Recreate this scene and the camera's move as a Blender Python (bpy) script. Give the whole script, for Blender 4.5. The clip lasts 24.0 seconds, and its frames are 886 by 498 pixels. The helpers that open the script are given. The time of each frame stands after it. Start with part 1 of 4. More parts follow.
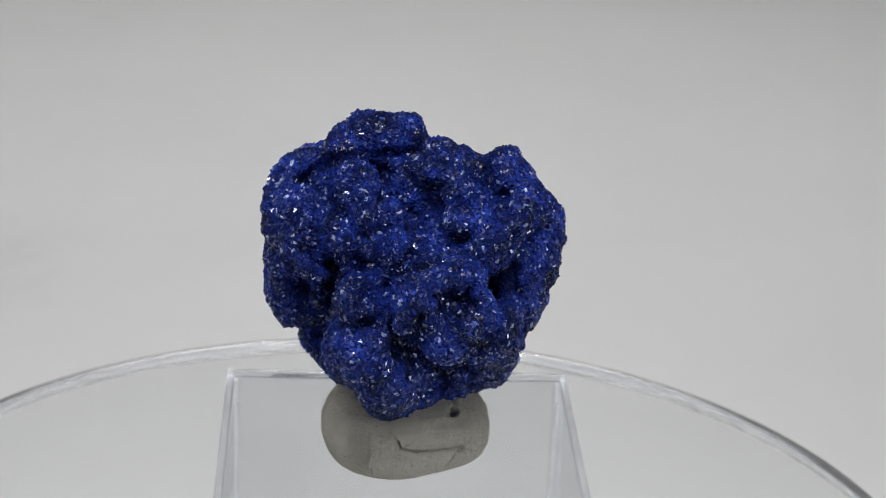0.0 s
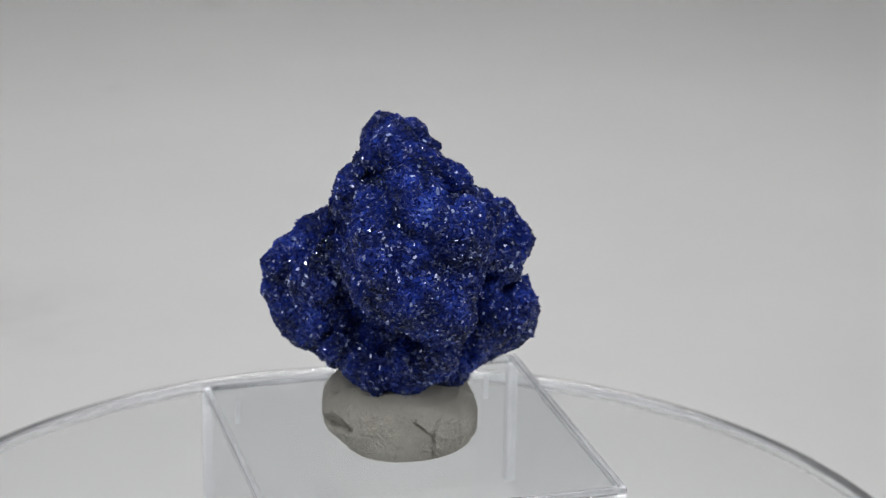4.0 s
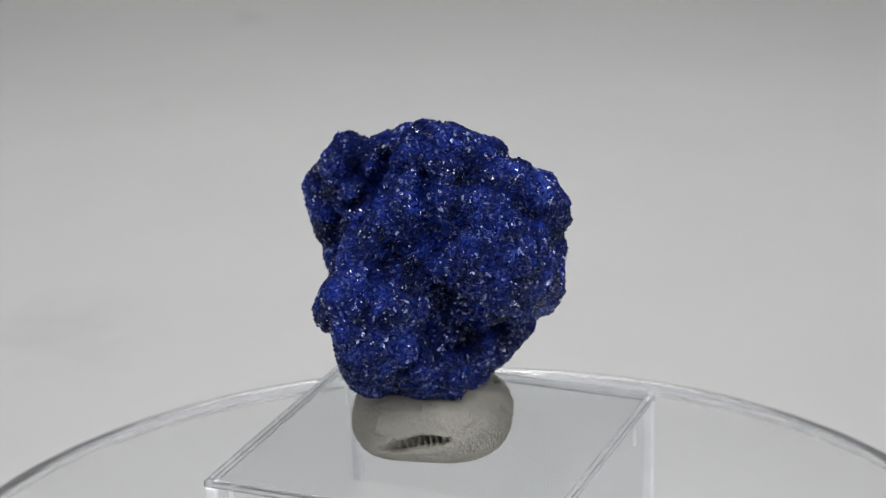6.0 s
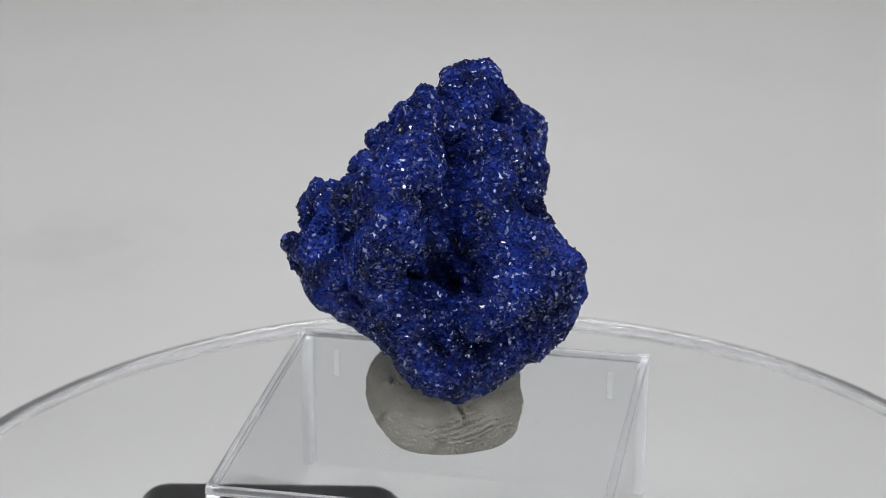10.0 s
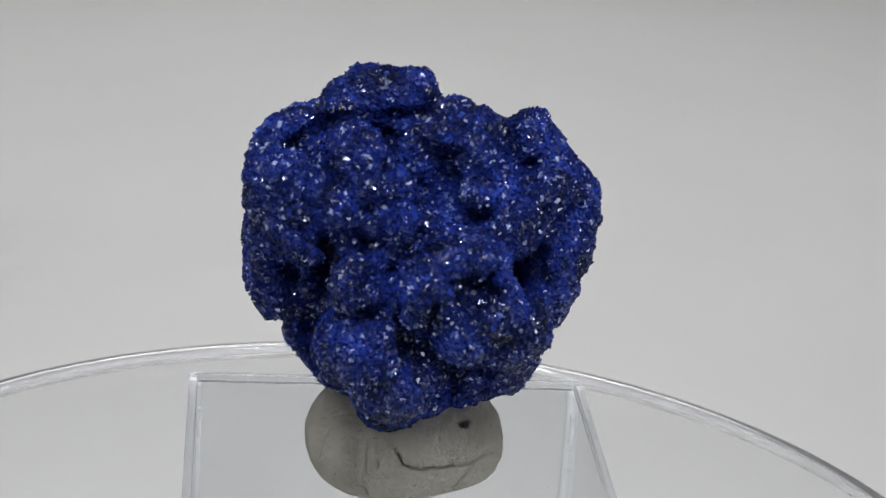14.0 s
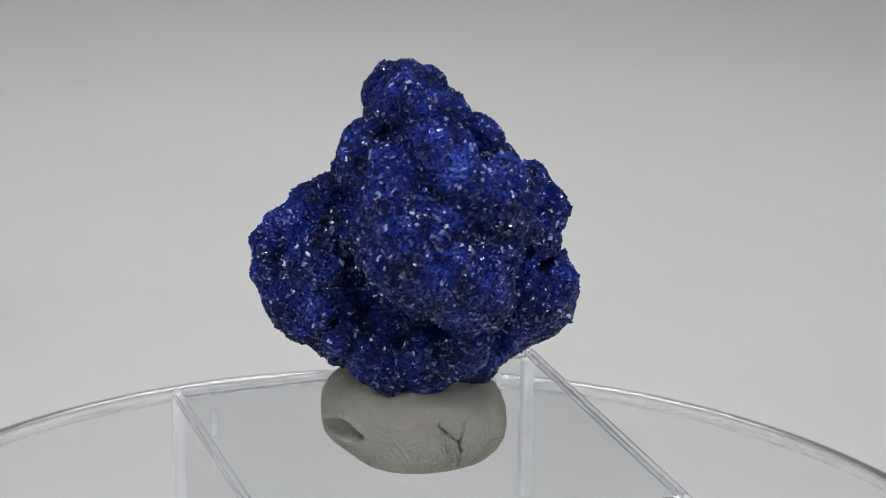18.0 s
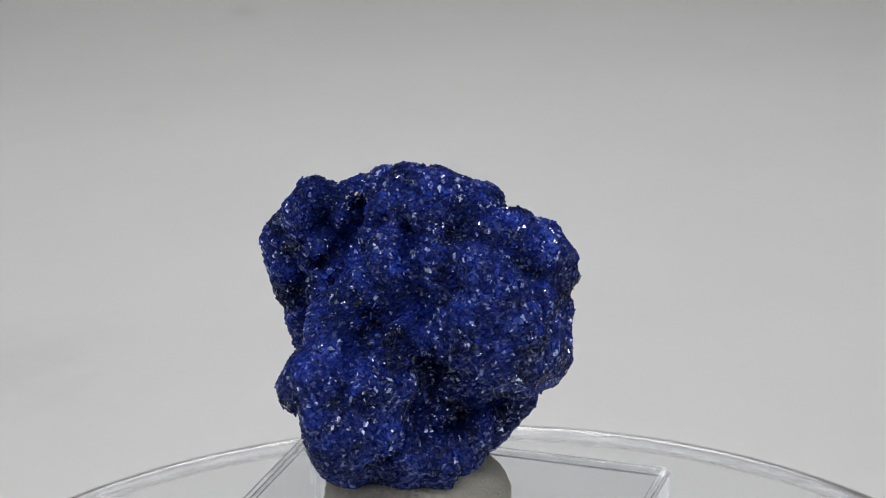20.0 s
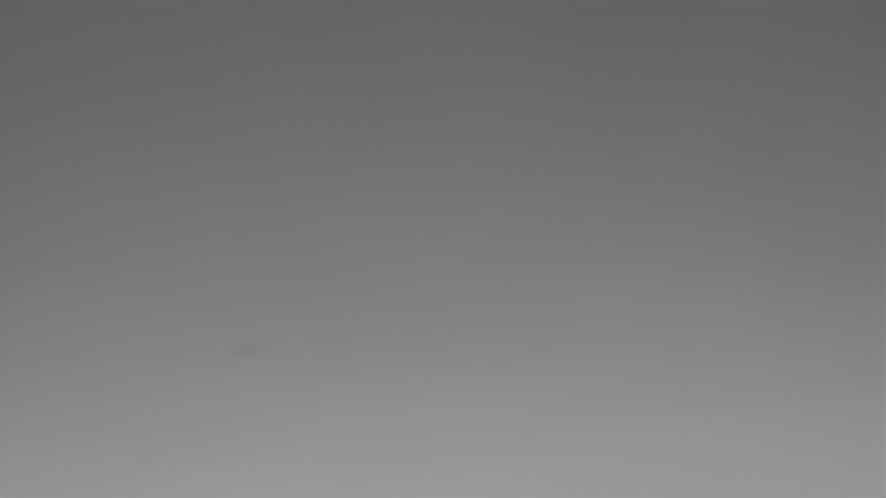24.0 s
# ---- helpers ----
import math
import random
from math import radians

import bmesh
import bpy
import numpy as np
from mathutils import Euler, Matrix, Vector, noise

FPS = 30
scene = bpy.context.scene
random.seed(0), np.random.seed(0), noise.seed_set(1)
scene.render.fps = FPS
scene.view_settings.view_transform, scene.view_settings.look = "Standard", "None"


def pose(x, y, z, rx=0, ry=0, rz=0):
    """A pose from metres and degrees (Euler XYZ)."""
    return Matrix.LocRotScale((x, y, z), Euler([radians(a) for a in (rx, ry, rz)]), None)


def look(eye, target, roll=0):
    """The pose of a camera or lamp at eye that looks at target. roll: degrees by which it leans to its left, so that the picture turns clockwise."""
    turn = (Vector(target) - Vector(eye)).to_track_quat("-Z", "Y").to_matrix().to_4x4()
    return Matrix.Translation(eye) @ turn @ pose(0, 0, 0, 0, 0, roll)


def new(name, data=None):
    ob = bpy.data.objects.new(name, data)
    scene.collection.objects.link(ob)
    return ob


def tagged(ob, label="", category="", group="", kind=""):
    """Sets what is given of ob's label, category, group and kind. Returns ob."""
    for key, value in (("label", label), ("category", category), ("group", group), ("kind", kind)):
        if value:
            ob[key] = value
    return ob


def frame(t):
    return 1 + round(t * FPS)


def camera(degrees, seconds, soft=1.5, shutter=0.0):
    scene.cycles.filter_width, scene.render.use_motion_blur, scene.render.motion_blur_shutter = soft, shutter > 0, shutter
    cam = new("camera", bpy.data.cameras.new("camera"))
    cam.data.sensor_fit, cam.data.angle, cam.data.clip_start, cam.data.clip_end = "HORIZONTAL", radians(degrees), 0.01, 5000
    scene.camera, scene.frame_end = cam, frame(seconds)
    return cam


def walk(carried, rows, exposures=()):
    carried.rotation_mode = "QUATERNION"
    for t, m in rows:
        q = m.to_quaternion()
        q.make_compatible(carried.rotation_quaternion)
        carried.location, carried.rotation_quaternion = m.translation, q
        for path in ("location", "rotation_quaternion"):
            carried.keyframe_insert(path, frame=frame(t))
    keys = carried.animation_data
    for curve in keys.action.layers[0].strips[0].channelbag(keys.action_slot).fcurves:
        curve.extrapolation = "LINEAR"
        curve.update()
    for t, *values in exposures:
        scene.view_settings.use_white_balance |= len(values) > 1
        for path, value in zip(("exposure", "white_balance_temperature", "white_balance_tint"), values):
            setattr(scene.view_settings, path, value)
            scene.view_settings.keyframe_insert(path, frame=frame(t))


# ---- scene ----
cam = camera(22.06, 24.0, soft=0.85)
cam.data.dof.use_dof, cam.data.dof.focus_distance, cam.data.dof.aperture_fstop = True, 0.179, 82.0
PATH = [
    (0, (-0.00044, -0.18028, 0.12648), (0.00556, 0.00465, 0.05055), 2.16),
    (0.5, (-0.00005, -0.18167, 0.12657), (0.00625, 0.00400, 0.05251), 2.39),
    (1, (0.00149, -0.18174, 0.12259), (0.00395, 0.00553, 0.05244), 2.37),
    (1.5, (0.00196, -0.18282, 0.12031), (0.00325, 0.00555, 0.05314), 2.32),
    (2, (0.00327, -0.18283, 0.11880), (0.00287, 0.00595, 0.05274), 2.51),
    (2.5, (0.00505, -0.18378, 0.11712), (0.00455, 0.00511, 0.05138), 2.25),
    (4.5, (-0.00233, -0.18972, 0.12122), (0.00395, -0.00178, 0.05312), 0.87),
    (5, (-0.00004, -0.18848, 0.12075), (0.00117, -0.00062, 0.05214), 0.20),
    (5.5, (-0.00417, -0.18953, 0.12158), (-0.00010, -0.00161, 0.05325), -0.42),
    (6, (-0.00298, -0.18973, 0.11998), (-0.00061, -0.00113, 0.05345), -1.33),
    (6.5, (-0.00231, -0.18965, 0.12579), (-0.00097, -0.00289, 0.05423), -0.92),
    (7, (0.00043, -0.18873, 0.12832), (-0.00233, -0.00287, 0.05451), -1.11),
    (7.5, (0.00111, -0.18810, 0.12912), (-0.00284, -0.00264, 0.05436), -1.42),
    (8, (-0.00029, -0.18781, 0.12994), (-0.00290, -0.00306, 0.05339), -1.06),
    (8.5, (-0.00116, -0.19009, 0.12778), (-0.00204, -0.00439, 0.05351), -0.83),
    (9, (0.00014, -0.19125, 0.12498), (-0.00155, -0.00493, 0.05231), -0.76),
    (9.5, (0.00187, -0.18494, 0.12239), (-0.00195, 0.00083, 0.04840), -0.28),
    (11.5, (0.00146, -0.15055, 0.11226), (0.00257, 0.03342, 0.03383), 2.03),
    (12, (-0.00026, -0.14990, 0.11399), (0.00356, 0.03323, 0.03369), 2.44),
    (12.5, (-0.00037, -0.15129, 0.11397), (0.00379, 0.03295, 0.03628), 3.15),
    (13, (0.00155, -0.15167, 0.11288), (0.00510, 0.03337, 0.03707), 3.53),
    (13.5, (0.00084, -0.15258, 0.11230), (0.00558, 0.03269, 0.03711), 3.66),
    (14, (0.00015, -0.15416, 0.11166), (0.00563, 0.03189, 0.03849), 3.83),
    (14.5, (0.00138, -0.15635, 0.11166), (0.00580, 0.02985, 0.03880), 3.74),
    (15, (0.00196, -0.15864, 0.10974), (0.00522, 0.02881, 0.04007), 3.50),
    (15.5, (0.00260, -0.16053, 0.10721), (0.00489, 0.02825, 0.04122), 2.94),
    (16, (0.00022, -0.16095, 0.10568), (0.00475, 0.02819, 0.04082), 2.85),
    (16.5, (0.00125, -0.16078, 0.10463), (0.00374, 0.02876, 0.04084), 2.28),
    (17, (-0.00046, -0.16108, 0.10535), (0.00345, 0.02830, 0.04114), 1.76),
    (17.5, (-0.00535, -0.16100, 0.10499), (0.00345, 0.02819, 0.04074), 1.62),
    (19.5, (-0.00131, -0.15946, 0.11302), (0.00093, 0.02876, 0.04543), -1.00),
    (20, (0.00020, -0.15922, 0.11617), (0.00068, 0.02870, 0.04772), -1.61),
    (20.5, (-0.00056, -0.15952, 0.11996), (0.00059, 0.02815, 0.05083), -1.60),
    (21, (0.00076, -0.16079, 0.12200), (0.00003, 0.02721, 0.05377), -2.00),
    (21.5, (0.00147, -0.16142, 0.12606), (0.00036, 0.02653, 0.05770), -1.99),
    (22, (-0.00000, -0.16273, 0.12969), (0.00048, 0.02597, 0.06343), -2.14),
    (22.5, (-0.00152, -0.16285, 0.13277), (0.00057, 0.02655, 0.06857), -2.37),
    (23, (-0.00152, -0.16269, 0.13450), (0.00058, 0.02801, 0.07425), -2.37),
    (23.5, (-0.00152, -0.16258, 0.13610), (0.00059, 0.02940, 0.08006), -2.37),
    (24, (-0.00152, -0.16254, 0.13755), (0.00061, 0.03157, 0.08942), -2.37),
]
walk(cam, [(t, look(eye, target, roll)) for t, eye, target, roll in PATH],
     exposures=[(0, -0.50), (20.0, -0.47), (22.0, -0.46), (22.5, -0.52), (23.0, -0.66), (23.5, -0.9), (24.0, -1.10)])

MM = 0.001
PERIOD = 13.8885          # seconds for one turn of the table
DISC_TOP = 0.0200
BOX_TOP = 0.0338
BOX_SIDE = 0.0320
BOX_AT = (0.00230, -0.00162)
BOX_TURN = 1.21

# ---- world and light: a tent with LEDs under its roof, and added unseen lamps ----
world = bpy.data.worlds.new("room")
scene.world = world
world.use_nodes = True
world.node_tree.nodes["Background"].inputs["Color"].default_value = (0.80, 0.82, 0.86, 1)
world.node_tree.nodes["Background"].inputs["Strength"].default_value = 0.16


def bar_lamp(name, x, y, z, length, width, power, aim, spread=180):
    d = bpy.data.lights.new(name, "AREA")
    d.shape, d.size, d.size_y = "RECTANGLE", length, width
    d.energy, d.color, d.spread = power, (1.0, 0.993, 0.997), radians(spread)
    ob = new(name, d)
    ob.matrix_world = look((x, y, z), aim)
    return ob


# a row of six LEDs under the roof
for i in range(6):
    bar_lamp("led_light", -0.10 + 0.04 * i, -0.085, 0.340, 0.003, 0.003, 0.015, (-0.06 + 0.024 * i, -0.01, 0.03), 66)
# wide unseen lamps added as fill, their spread kept off the back wall
bar_lamp("roof_fill_light", 0, -0.02, 0.392, 0.66, 0.62, 0.010, (0, -0.02, 0), 76)
bar_lamp("back_fill_light", 0, 0.215, 0.392, 0.40, 0.22, 0.262, (0, 0.205, 0), 64)
# small unseen lamps added in front, to light the rock and putty faces
for i in range(5):
    bar_lamp("front_key_light", -0.13 + 0.055 * i, -0.140, 0.272, 0.005, 0.005, 0.030, (0, 0.0, 0.045), 105)
# low side lamps, also added, that brighten the putty under the overhang
bar_lamp("west_fill_light", -0.41, -0.14, 0.11, 0.36, 0.18, 0.17, (0, -0.06, 0.04), 60)
bar_lamp("east_fill_light", 0.41, -0.14, 0.11, 0.36, 0.18, 0.24, (0, -0.06, 0.04), 60)


# ---- materials ----
def material(name):
    m = bpy.data.materials.new(name)
    m.use_nodes = True
    return m, m.node_tree.nodes, m.node_tree.links, m.node_tree.nodes["Principled BSDF"]


def ramp(nodes, stops):
    r = nodes.new("ShaderNodeValToRGB")
    while len(r.color_ramp.elements) < len(stops):
        r.color_ramp.elements.new(0.5)
    for e, (p, c) in zip(r.color_ramp.elements, stops):
        e.position, e.color = p, (*c, 1)
    return r


def noise_tex(nodes, links, scale, detail=4, rough=0.55, coord="Object"):
    tc = nodes.new("ShaderNodeTexCoord")
    n = nodes.new("ShaderNodeTexNoise")
    n.inputs["Scale"].default_value, n.inputs["Detail"].default_value, n.inputs["Roughness"].default_value = scale, detail, rough
    links.new(tc.outputs[coord], n.inputs["Vector"])
    return n


def bump(nodes, links, bsdf, height, strength, distance):
    b = nodes.new("ShaderNodeBump")
    b.inputs["Strength"].default_value, b.inputs["Distance"].default_value = strength, distance
    links.new(height, b.inputs["Height"])
    links.new(b.outputs["Normal"], bsdf.inputs["Normal"])
    return b


def azurite_mass():
    m, n, l, b = material("azurite_mass")
    big = noise_tex(n, l, 260, 3)
    r = ramp(n, [(0.30, (0.001, 0.003, 0.03)), (0.55, (0.003, 0.009, 0.09)), (0.75, (0.005, 0.018, 0.16))])
    l.new(big.outputs["Fac"], r.inputs["Fac"])
    l.new(r.outputs["Color"], b.inputs["Base Color"])
    fine = noise_tex(n, l, 3800, 3)
    bump(n, l, b, fine.outputs["Fac"], 0.9, 0.0003)
    b.inputs["Roughness"].default_value = 0.45
    b.inputs["Specular IOR Level"].default_value = 0.06
    return m


def azurite_crystal(name, island):
    """Blue blades: each its own shade, paler and darker by patches some millimetres wide; the near-white ones are
    painted glints.
    """
    m, n, l, b = material(name)
    if island:
        src = n.new("ShaderNodeNewGeometry").outputs["Random Per Island"]
    else:
        src = n.new("ShaderNodeObjectInfo").outputs["Random"]
    patch = noise_tex(n, l, 330, 3, 0.6, "Object" if island else "Generated")
    shift = n.new("ShaderNodeMath")
    shift.operation = "MULTIPLY_ADD"
    shift.inputs[1].default_value, shift.inputs[2].default_value = 1.8, -0.62
    l.new(patch.outputs["Fac"], shift.inputs[0])
    # the top of this ramp lifts some blades to the painted glint colour
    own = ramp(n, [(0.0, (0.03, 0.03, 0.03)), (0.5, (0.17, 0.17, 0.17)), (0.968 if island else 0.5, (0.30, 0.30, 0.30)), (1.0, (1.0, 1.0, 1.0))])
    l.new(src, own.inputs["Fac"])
    add = n.new("ShaderNodeMath")
    add.use_clamp = True
    l.new(own.outputs["Color"], add.inputs[0])
    l.new(shift.outputs[0], add.inputs[1])
    # blues of the mineral; the near-white last stop is sparkle put into colour
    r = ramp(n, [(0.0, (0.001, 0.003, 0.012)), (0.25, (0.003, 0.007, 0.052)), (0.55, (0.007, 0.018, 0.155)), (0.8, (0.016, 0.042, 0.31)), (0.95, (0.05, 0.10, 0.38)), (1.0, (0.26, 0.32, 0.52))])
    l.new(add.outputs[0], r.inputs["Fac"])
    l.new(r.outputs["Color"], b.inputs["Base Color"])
    gloss = ramp(n, [(0.0, (0.42, 0.42, 0.42)), (0.56, (0.28, 0.28, 0.28)), (0.66, (0.13, 0.13, 0.13)), (1.0, (0.09, 0.09, 0.09))])
    l.new(src, gloss.inputs["Fac"])
    l.new(gloss.outputs["Color"], b.inputs["Roughness"])
    level = ramp(n, [(0.0, (0.12, 0.12, 0.12)), (0.56, (0.24, 0.24, 0.24)), (0.66, (0.72, 0.72, 0.72)), (1.0, (0.90, 0.90, 0.90))])
    l.new(src, level.inputs["Fac"])
    l.new(level.outputs["Color"], b.inputs["Specular IOR Level"])
    b.inputs["IOR"].default_value = 1.70
    b.inputs["Specular Tint"].default_value = (0.66, 0.74, 1.0, 1)
    fine = noise_tex(n, l, 5200, 2)
    bump(n, l, b, fine.outputs["Fac"], 0.12, 0.0001)
    return m


def putty_clay():
    m, n, l, b = material("grey_putty")
    big = noise_tex(n, l, 220, 5, 0.6)
    r = ramp(n, [(0.28, (0.64, 0.615, 0.53)), (0.55, (0.79, 0.765, 0.68)), (0.8, (0.85, 0.83, 0.75))])
    l.new(big.outputs["Fac"], r.inputs["Fac"])
    dirt = noise_tex(n, l, 2300, 2, 0.4)
    spot = ramp(n, [(0.235, (0.3, 0.3, 0.3)), (0.27, (1, 1, 1))])
    l.new(dirt.outputs["Fac"], spot.inputs["Fac"])
    mix = n.new("ShaderNodeMix")
    mix.data_type, mix.blend_type = "RGBA", "MULTIPLY"
    mix.inputs["Factor"].default_value = 0.8
    l.new(r.outputs["Color"], mix.inputs["A"])
    l.new(spot.outputs["Color"], mix.inputs["B"])
    l.new(mix.outputs["Result"], b.inputs["Base Color"])
    fine = noise_tex(n, l, 1300, 7, 0.75)
    bump(n, l, b, fine.outputs["Fac"], 1.0, 0.0018)
    b.inputs["Roughness"].default_value = 0.5
    b.inputs["Specular IOR Level"].default_value = 0.4
    return m


def thin_acrylic(name, rough):
    """A clear panel: light goes straight through, and its two faces shine."""
    m, n, l, b = material(name)
    n.remove(b)
    clear, shine, mix, fres = (n.new(k) for k in ("ShaderNodeBsdfTransparent", "ShaderNodeBsdfGlossy", "ShaderNodeMixShader", "ShaderNodeLayerWeight"))
    clear.inputs["Color"].default_value = (0.985, 0.99, 0.992, 1)
    fres.inputs["Blend"].default_value = 0.5
    power, scale, add = (n.new("ShaderNodeMath") for _ in range(3))
    power.operation, scale.operation, add.operation = "POWER", "MULTIPLY", "ADD"
    power.inputs[1].default_value, scale.inputs[1].default_value, add.inputs[1].default_value = 5.0, 0.55, 0.03
    l.new(fres.outputs["Facing"], power.inputs[0])
    l.new(power.outputs[0], scale.inputs[0])
    l.new(scale.outputs[0], add.inputs[0])
    smear = noise_tex(n, l, 160, 5, 0.65)
    r = ramp(n, [(0.4, (rough, rough, rough)), (0.75, (rough * 6, rough * 6, rough * 6))])
    l.new(smear.outputs["Fac"], r.inputs["Fac"])
    l.new(r.outputs["Color"], shine.inputs["Roughness"])
    l.new(add.outputs[0], mix.inputs["Fac"])
    l.new(clear.outputs["BSDF"], mix.inputs[1])
    l.new(shine.outputs["BSDF"], mix.inputs[2])
    l.new(mix.outputs["Shader"], n["Material Output"].inputs["Surface"])
    return m


def edge_acrylic(name, clear, rough):
    """Polished cut edge: clear, slightly milky."""
    m, n, l, b = material(name)
    t = noise_tex(n, l, 700, 4)
    r = ramp(n, [(0.35, (0.80, 0.81, 0.83)), (0.65, (0.93, 0.94, 0.96))])
    l.new(t.outputs["Fac"], r.inputs["Fac"])
    l.new(r.outputs["Color"], b.inputs["Base Color"])
    b.inputs["Transmission Weight"].default_value = clear
    b.inputs["Roughness"].default_value = rough
    b.inputs["IOR"].default_value = 1.49
    return m


def plain(name, colour, rough, scale=90, spread=0.06):
    m, n, l, b = material(name)
    t = noise_tex(n, l, scale, 5)
    lo = tuple(c * (1 - spread) for c in colour)
    hi = tuple(min(1, c * (1 + spread)) for c in colour)
    r = ramp(n, [(0.3, lo), (0.7, hi)])
    l.new(t.outputs["Fac"], r.inputs["Fac"])
    l.new(r.outputs["Color"], b.inputs["Base Color"])
    b.inputs["Roughness"].default_value = rough
    return m


def paper():
    """White sweep with a few faint smudges."""
    m, n, l, b = material("white_sweep")
    t = noise_tex(n, l, 18, 4)
    r = ramp(n, [(0.3, (0.70, 0.70, 0.695)), (0.7, (0.735, 0.735, 0.73))])
    l.new(t.outputs["Fac"], r.inputs["Fac"])
    colour = r.outputs["Color"]
    tc = n.new("ShaderNodeTexCoord")
    for x, y, z, size, dark in SMUDGES:
        d = n.new("ShaderNodeVectorMath")
        d.operation = "DISTANCE"
        l.new(tc.outputs["Object"], d.inputs[0])
        d.inputs[1].default_value = (x, y, z)
        wob = noise_tex(n, l, 160, 3)
        add = n.new("ShaderNodeMath")
        add.operation = "MULTIPLY_ADD"
        add.inputs[1].default_value, add.inputs[2].default_value = size * 1.2, -size * 0.6
        l.new(wob.outputs["Fac"], add.inputs[0])
        total = n.new("ShaderNodeMath")
        l.new(d.outputs["Value"], total.inputs[0])
        l.new(add.outputs[0], total.inputs[1])
        fall = n.new("ShaderNodeMapRange")
        fall.inputs["From Min"].default_value, fall.inputs["From Max"].default_value = size * 1.2, 0.0
        fall.inputs["To Max"].default_value = dark
        fall.interpolation_type = "SMOOTHSTEP"
        l.new(total.outputs[0], fall.inputs["Value"])
        mix = n.new("ShaderNodeMix")
        mix.data_type = "RGBA"
        l.new(fall.outputs["Result"], mix.inputs["Factor"])
        l.new(colour, mix.inputs["A"])
        mix.inputs["B"].default_value = (0.30, 0.29, 0.28, 1)
        colour = mix.outputs["Result"]
    l.new(colour, b.inputs["Base Color"])
    b.inputs["Roughness"].default_value = 0.75
    return m


SMUDGES = [  # place, size, strength
    (-0.0386, 0.3030, 0.0010, 0.005, 0.17),
    (-0.0574, 0.1191, -0.0001, 0.013, 0.10),
    (-0.0529, 0.1275, -0.0000, 0.015, 0.06),
    (-0.0495, 0.1077, -0.0000, 0.013, 0.05),
    (-0.0532, 0.2400, 0.0001, 0.004, 0.08),
]

MASS = azurite_mass()
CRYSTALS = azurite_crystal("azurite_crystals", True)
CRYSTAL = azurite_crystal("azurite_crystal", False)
PUTTY = putty_clay()
PANEL = thin_acrylic("acrylic_panel", 0.03)
PLATE = thin_acrylic("acrylic_plate", 0.04)
EDGE = edge_acrylic("acrylic_edge", 0.91, 0.05)
CORNER = edge_acrylic("acrylic_corner", 0.35, 0.2)
SCUFF = plain("scuff", (0.50, 0.50, 0.51), 0.8)
RIM = edge_acrylic("acrylic_rim", 0.84, 0.12)
RIM.node_tree.nodes["Principled BSDF"].inputs["Coat Weight"].default_value = 1.0
RIM.node_tree.nodes["Principled BSDF"].inputs["Coat Roughness"].default_value = 0.05
PAPER = paper()
SHELL = plain("grey_unseen_shell", (0.40, 0.40, 0.41), 0.8, 60, 0.03)
BLACK = plain("black_plastic", (0.018, 0.018, 0.02), 0.4)
GRAIN = plain("pale_matrix", (0.42, 0.38, 0.31), 0.6, 900, 0.25)


def mesh_from(name, verts, faces, mat, smooth=True):
    me = bpy.data.meshes.new(name)
    me.from_pydata([tuple(v) for v in verts], [], [tuple(f) for f in faces])
    me.materials.append(mat)
    if smooth:
        me.polygons.foreach_set("use_smooth", [True] * len(me.polygons))
    me.update()
    return me


def part(name, bm, mat, parent, label="", smooth=True):
    """Link a bmesh (or a mesh) as one object under a thing or a part."""
    if isinstance(bm, bpy.types.Mesh):
        me = bm
    else:
        me = bpy.data.meshes.new(name)
        bm.to_mesh(me)
        bm.free()
        me.materials.append(mat)
        me.polygons.foreach_set("use_smooth", [smooth] * len(me.polygons))
    ob = new(name, me)
    ob.parent = parent
    if label:
        ob["label"] = label
    return ob


def rounded_box(sx, sy, sz, bevel, segments=3):
    bm = bmesh.new()
    bmesh.ops.create_cube(bm, size=1.0)
    bmesh.ops.scale(bm, vec=(sx, sy, sz), verts=bm.verts)
    bmesh.ops.bevel(bm, geom=bm.edges[:], offset=bevel, segments=segments, affect="EDGES", profile=0.5)
    return bm


def lathe(profile, steps):
    """Verts and faces of a closed profile of (radius, z) turned round z."""
    verts, faces, n = [], [], len(profile)
    for i in range(steps):
        a = 2 * math.pi * i / steps
        verts += [(r * math.cos(a), r * math.sin(a), z) for r, z in profile]
    for i in range(steps):
        j = (i + 1) % steps
        for k in range(n - 1):
            faces.append((i * n + k, j * n + k, j * n + k + 1, i * n + k + 1))
    return verts, faces


# ---- the tent: sweep, and side walls, front and roof added out of view ----
def sweep():
    """White paper: flat floor that curves up into the back wall."""
    half, front, flat, rad, top = 0.42, -0.40, 0.285, 0.090, 0.40
    line = [(front, 0.0), (flat - 0.15, 0.0), (flat, 0.0)]
    line += [(flat + rad * math.sin(a), rad - rad * math.cos(a)) for a in np.linspace(0, math.pi / 2, 17)[1:]]
    line += [(flat + rad, top)]
    bm = bmesh.new()
    rows = []
    for thick in (0.0, -0.0006):
        rows.append([[bm.verts.new((x, y + (0.0006 if thick and z > 0.05 else 0), z + thick)) for y, z in line] for x in (-half, half)])
    for r in rows:
        for a, b, c, d in zip(r[0], r[1], r[1][1:], r[0][1:]):
            bm.faces.new((a, b, c, d))
    bmesh.ops.recalc_face_normals(bm, faces=bm.faces)
    me = bpy.data.meshes.new("backdrop")
    bm.to_mesh(me)
    bm.free()
    me.materials.append(PAPER)
    me.polygons.foreach_set("use_smooth", [True] * len(me.polygons))
    ob = new("backdrop", me)
    return tagged(ob, "white seamless paper sweep under and behind the turntable", "backdrop", kind="structure")


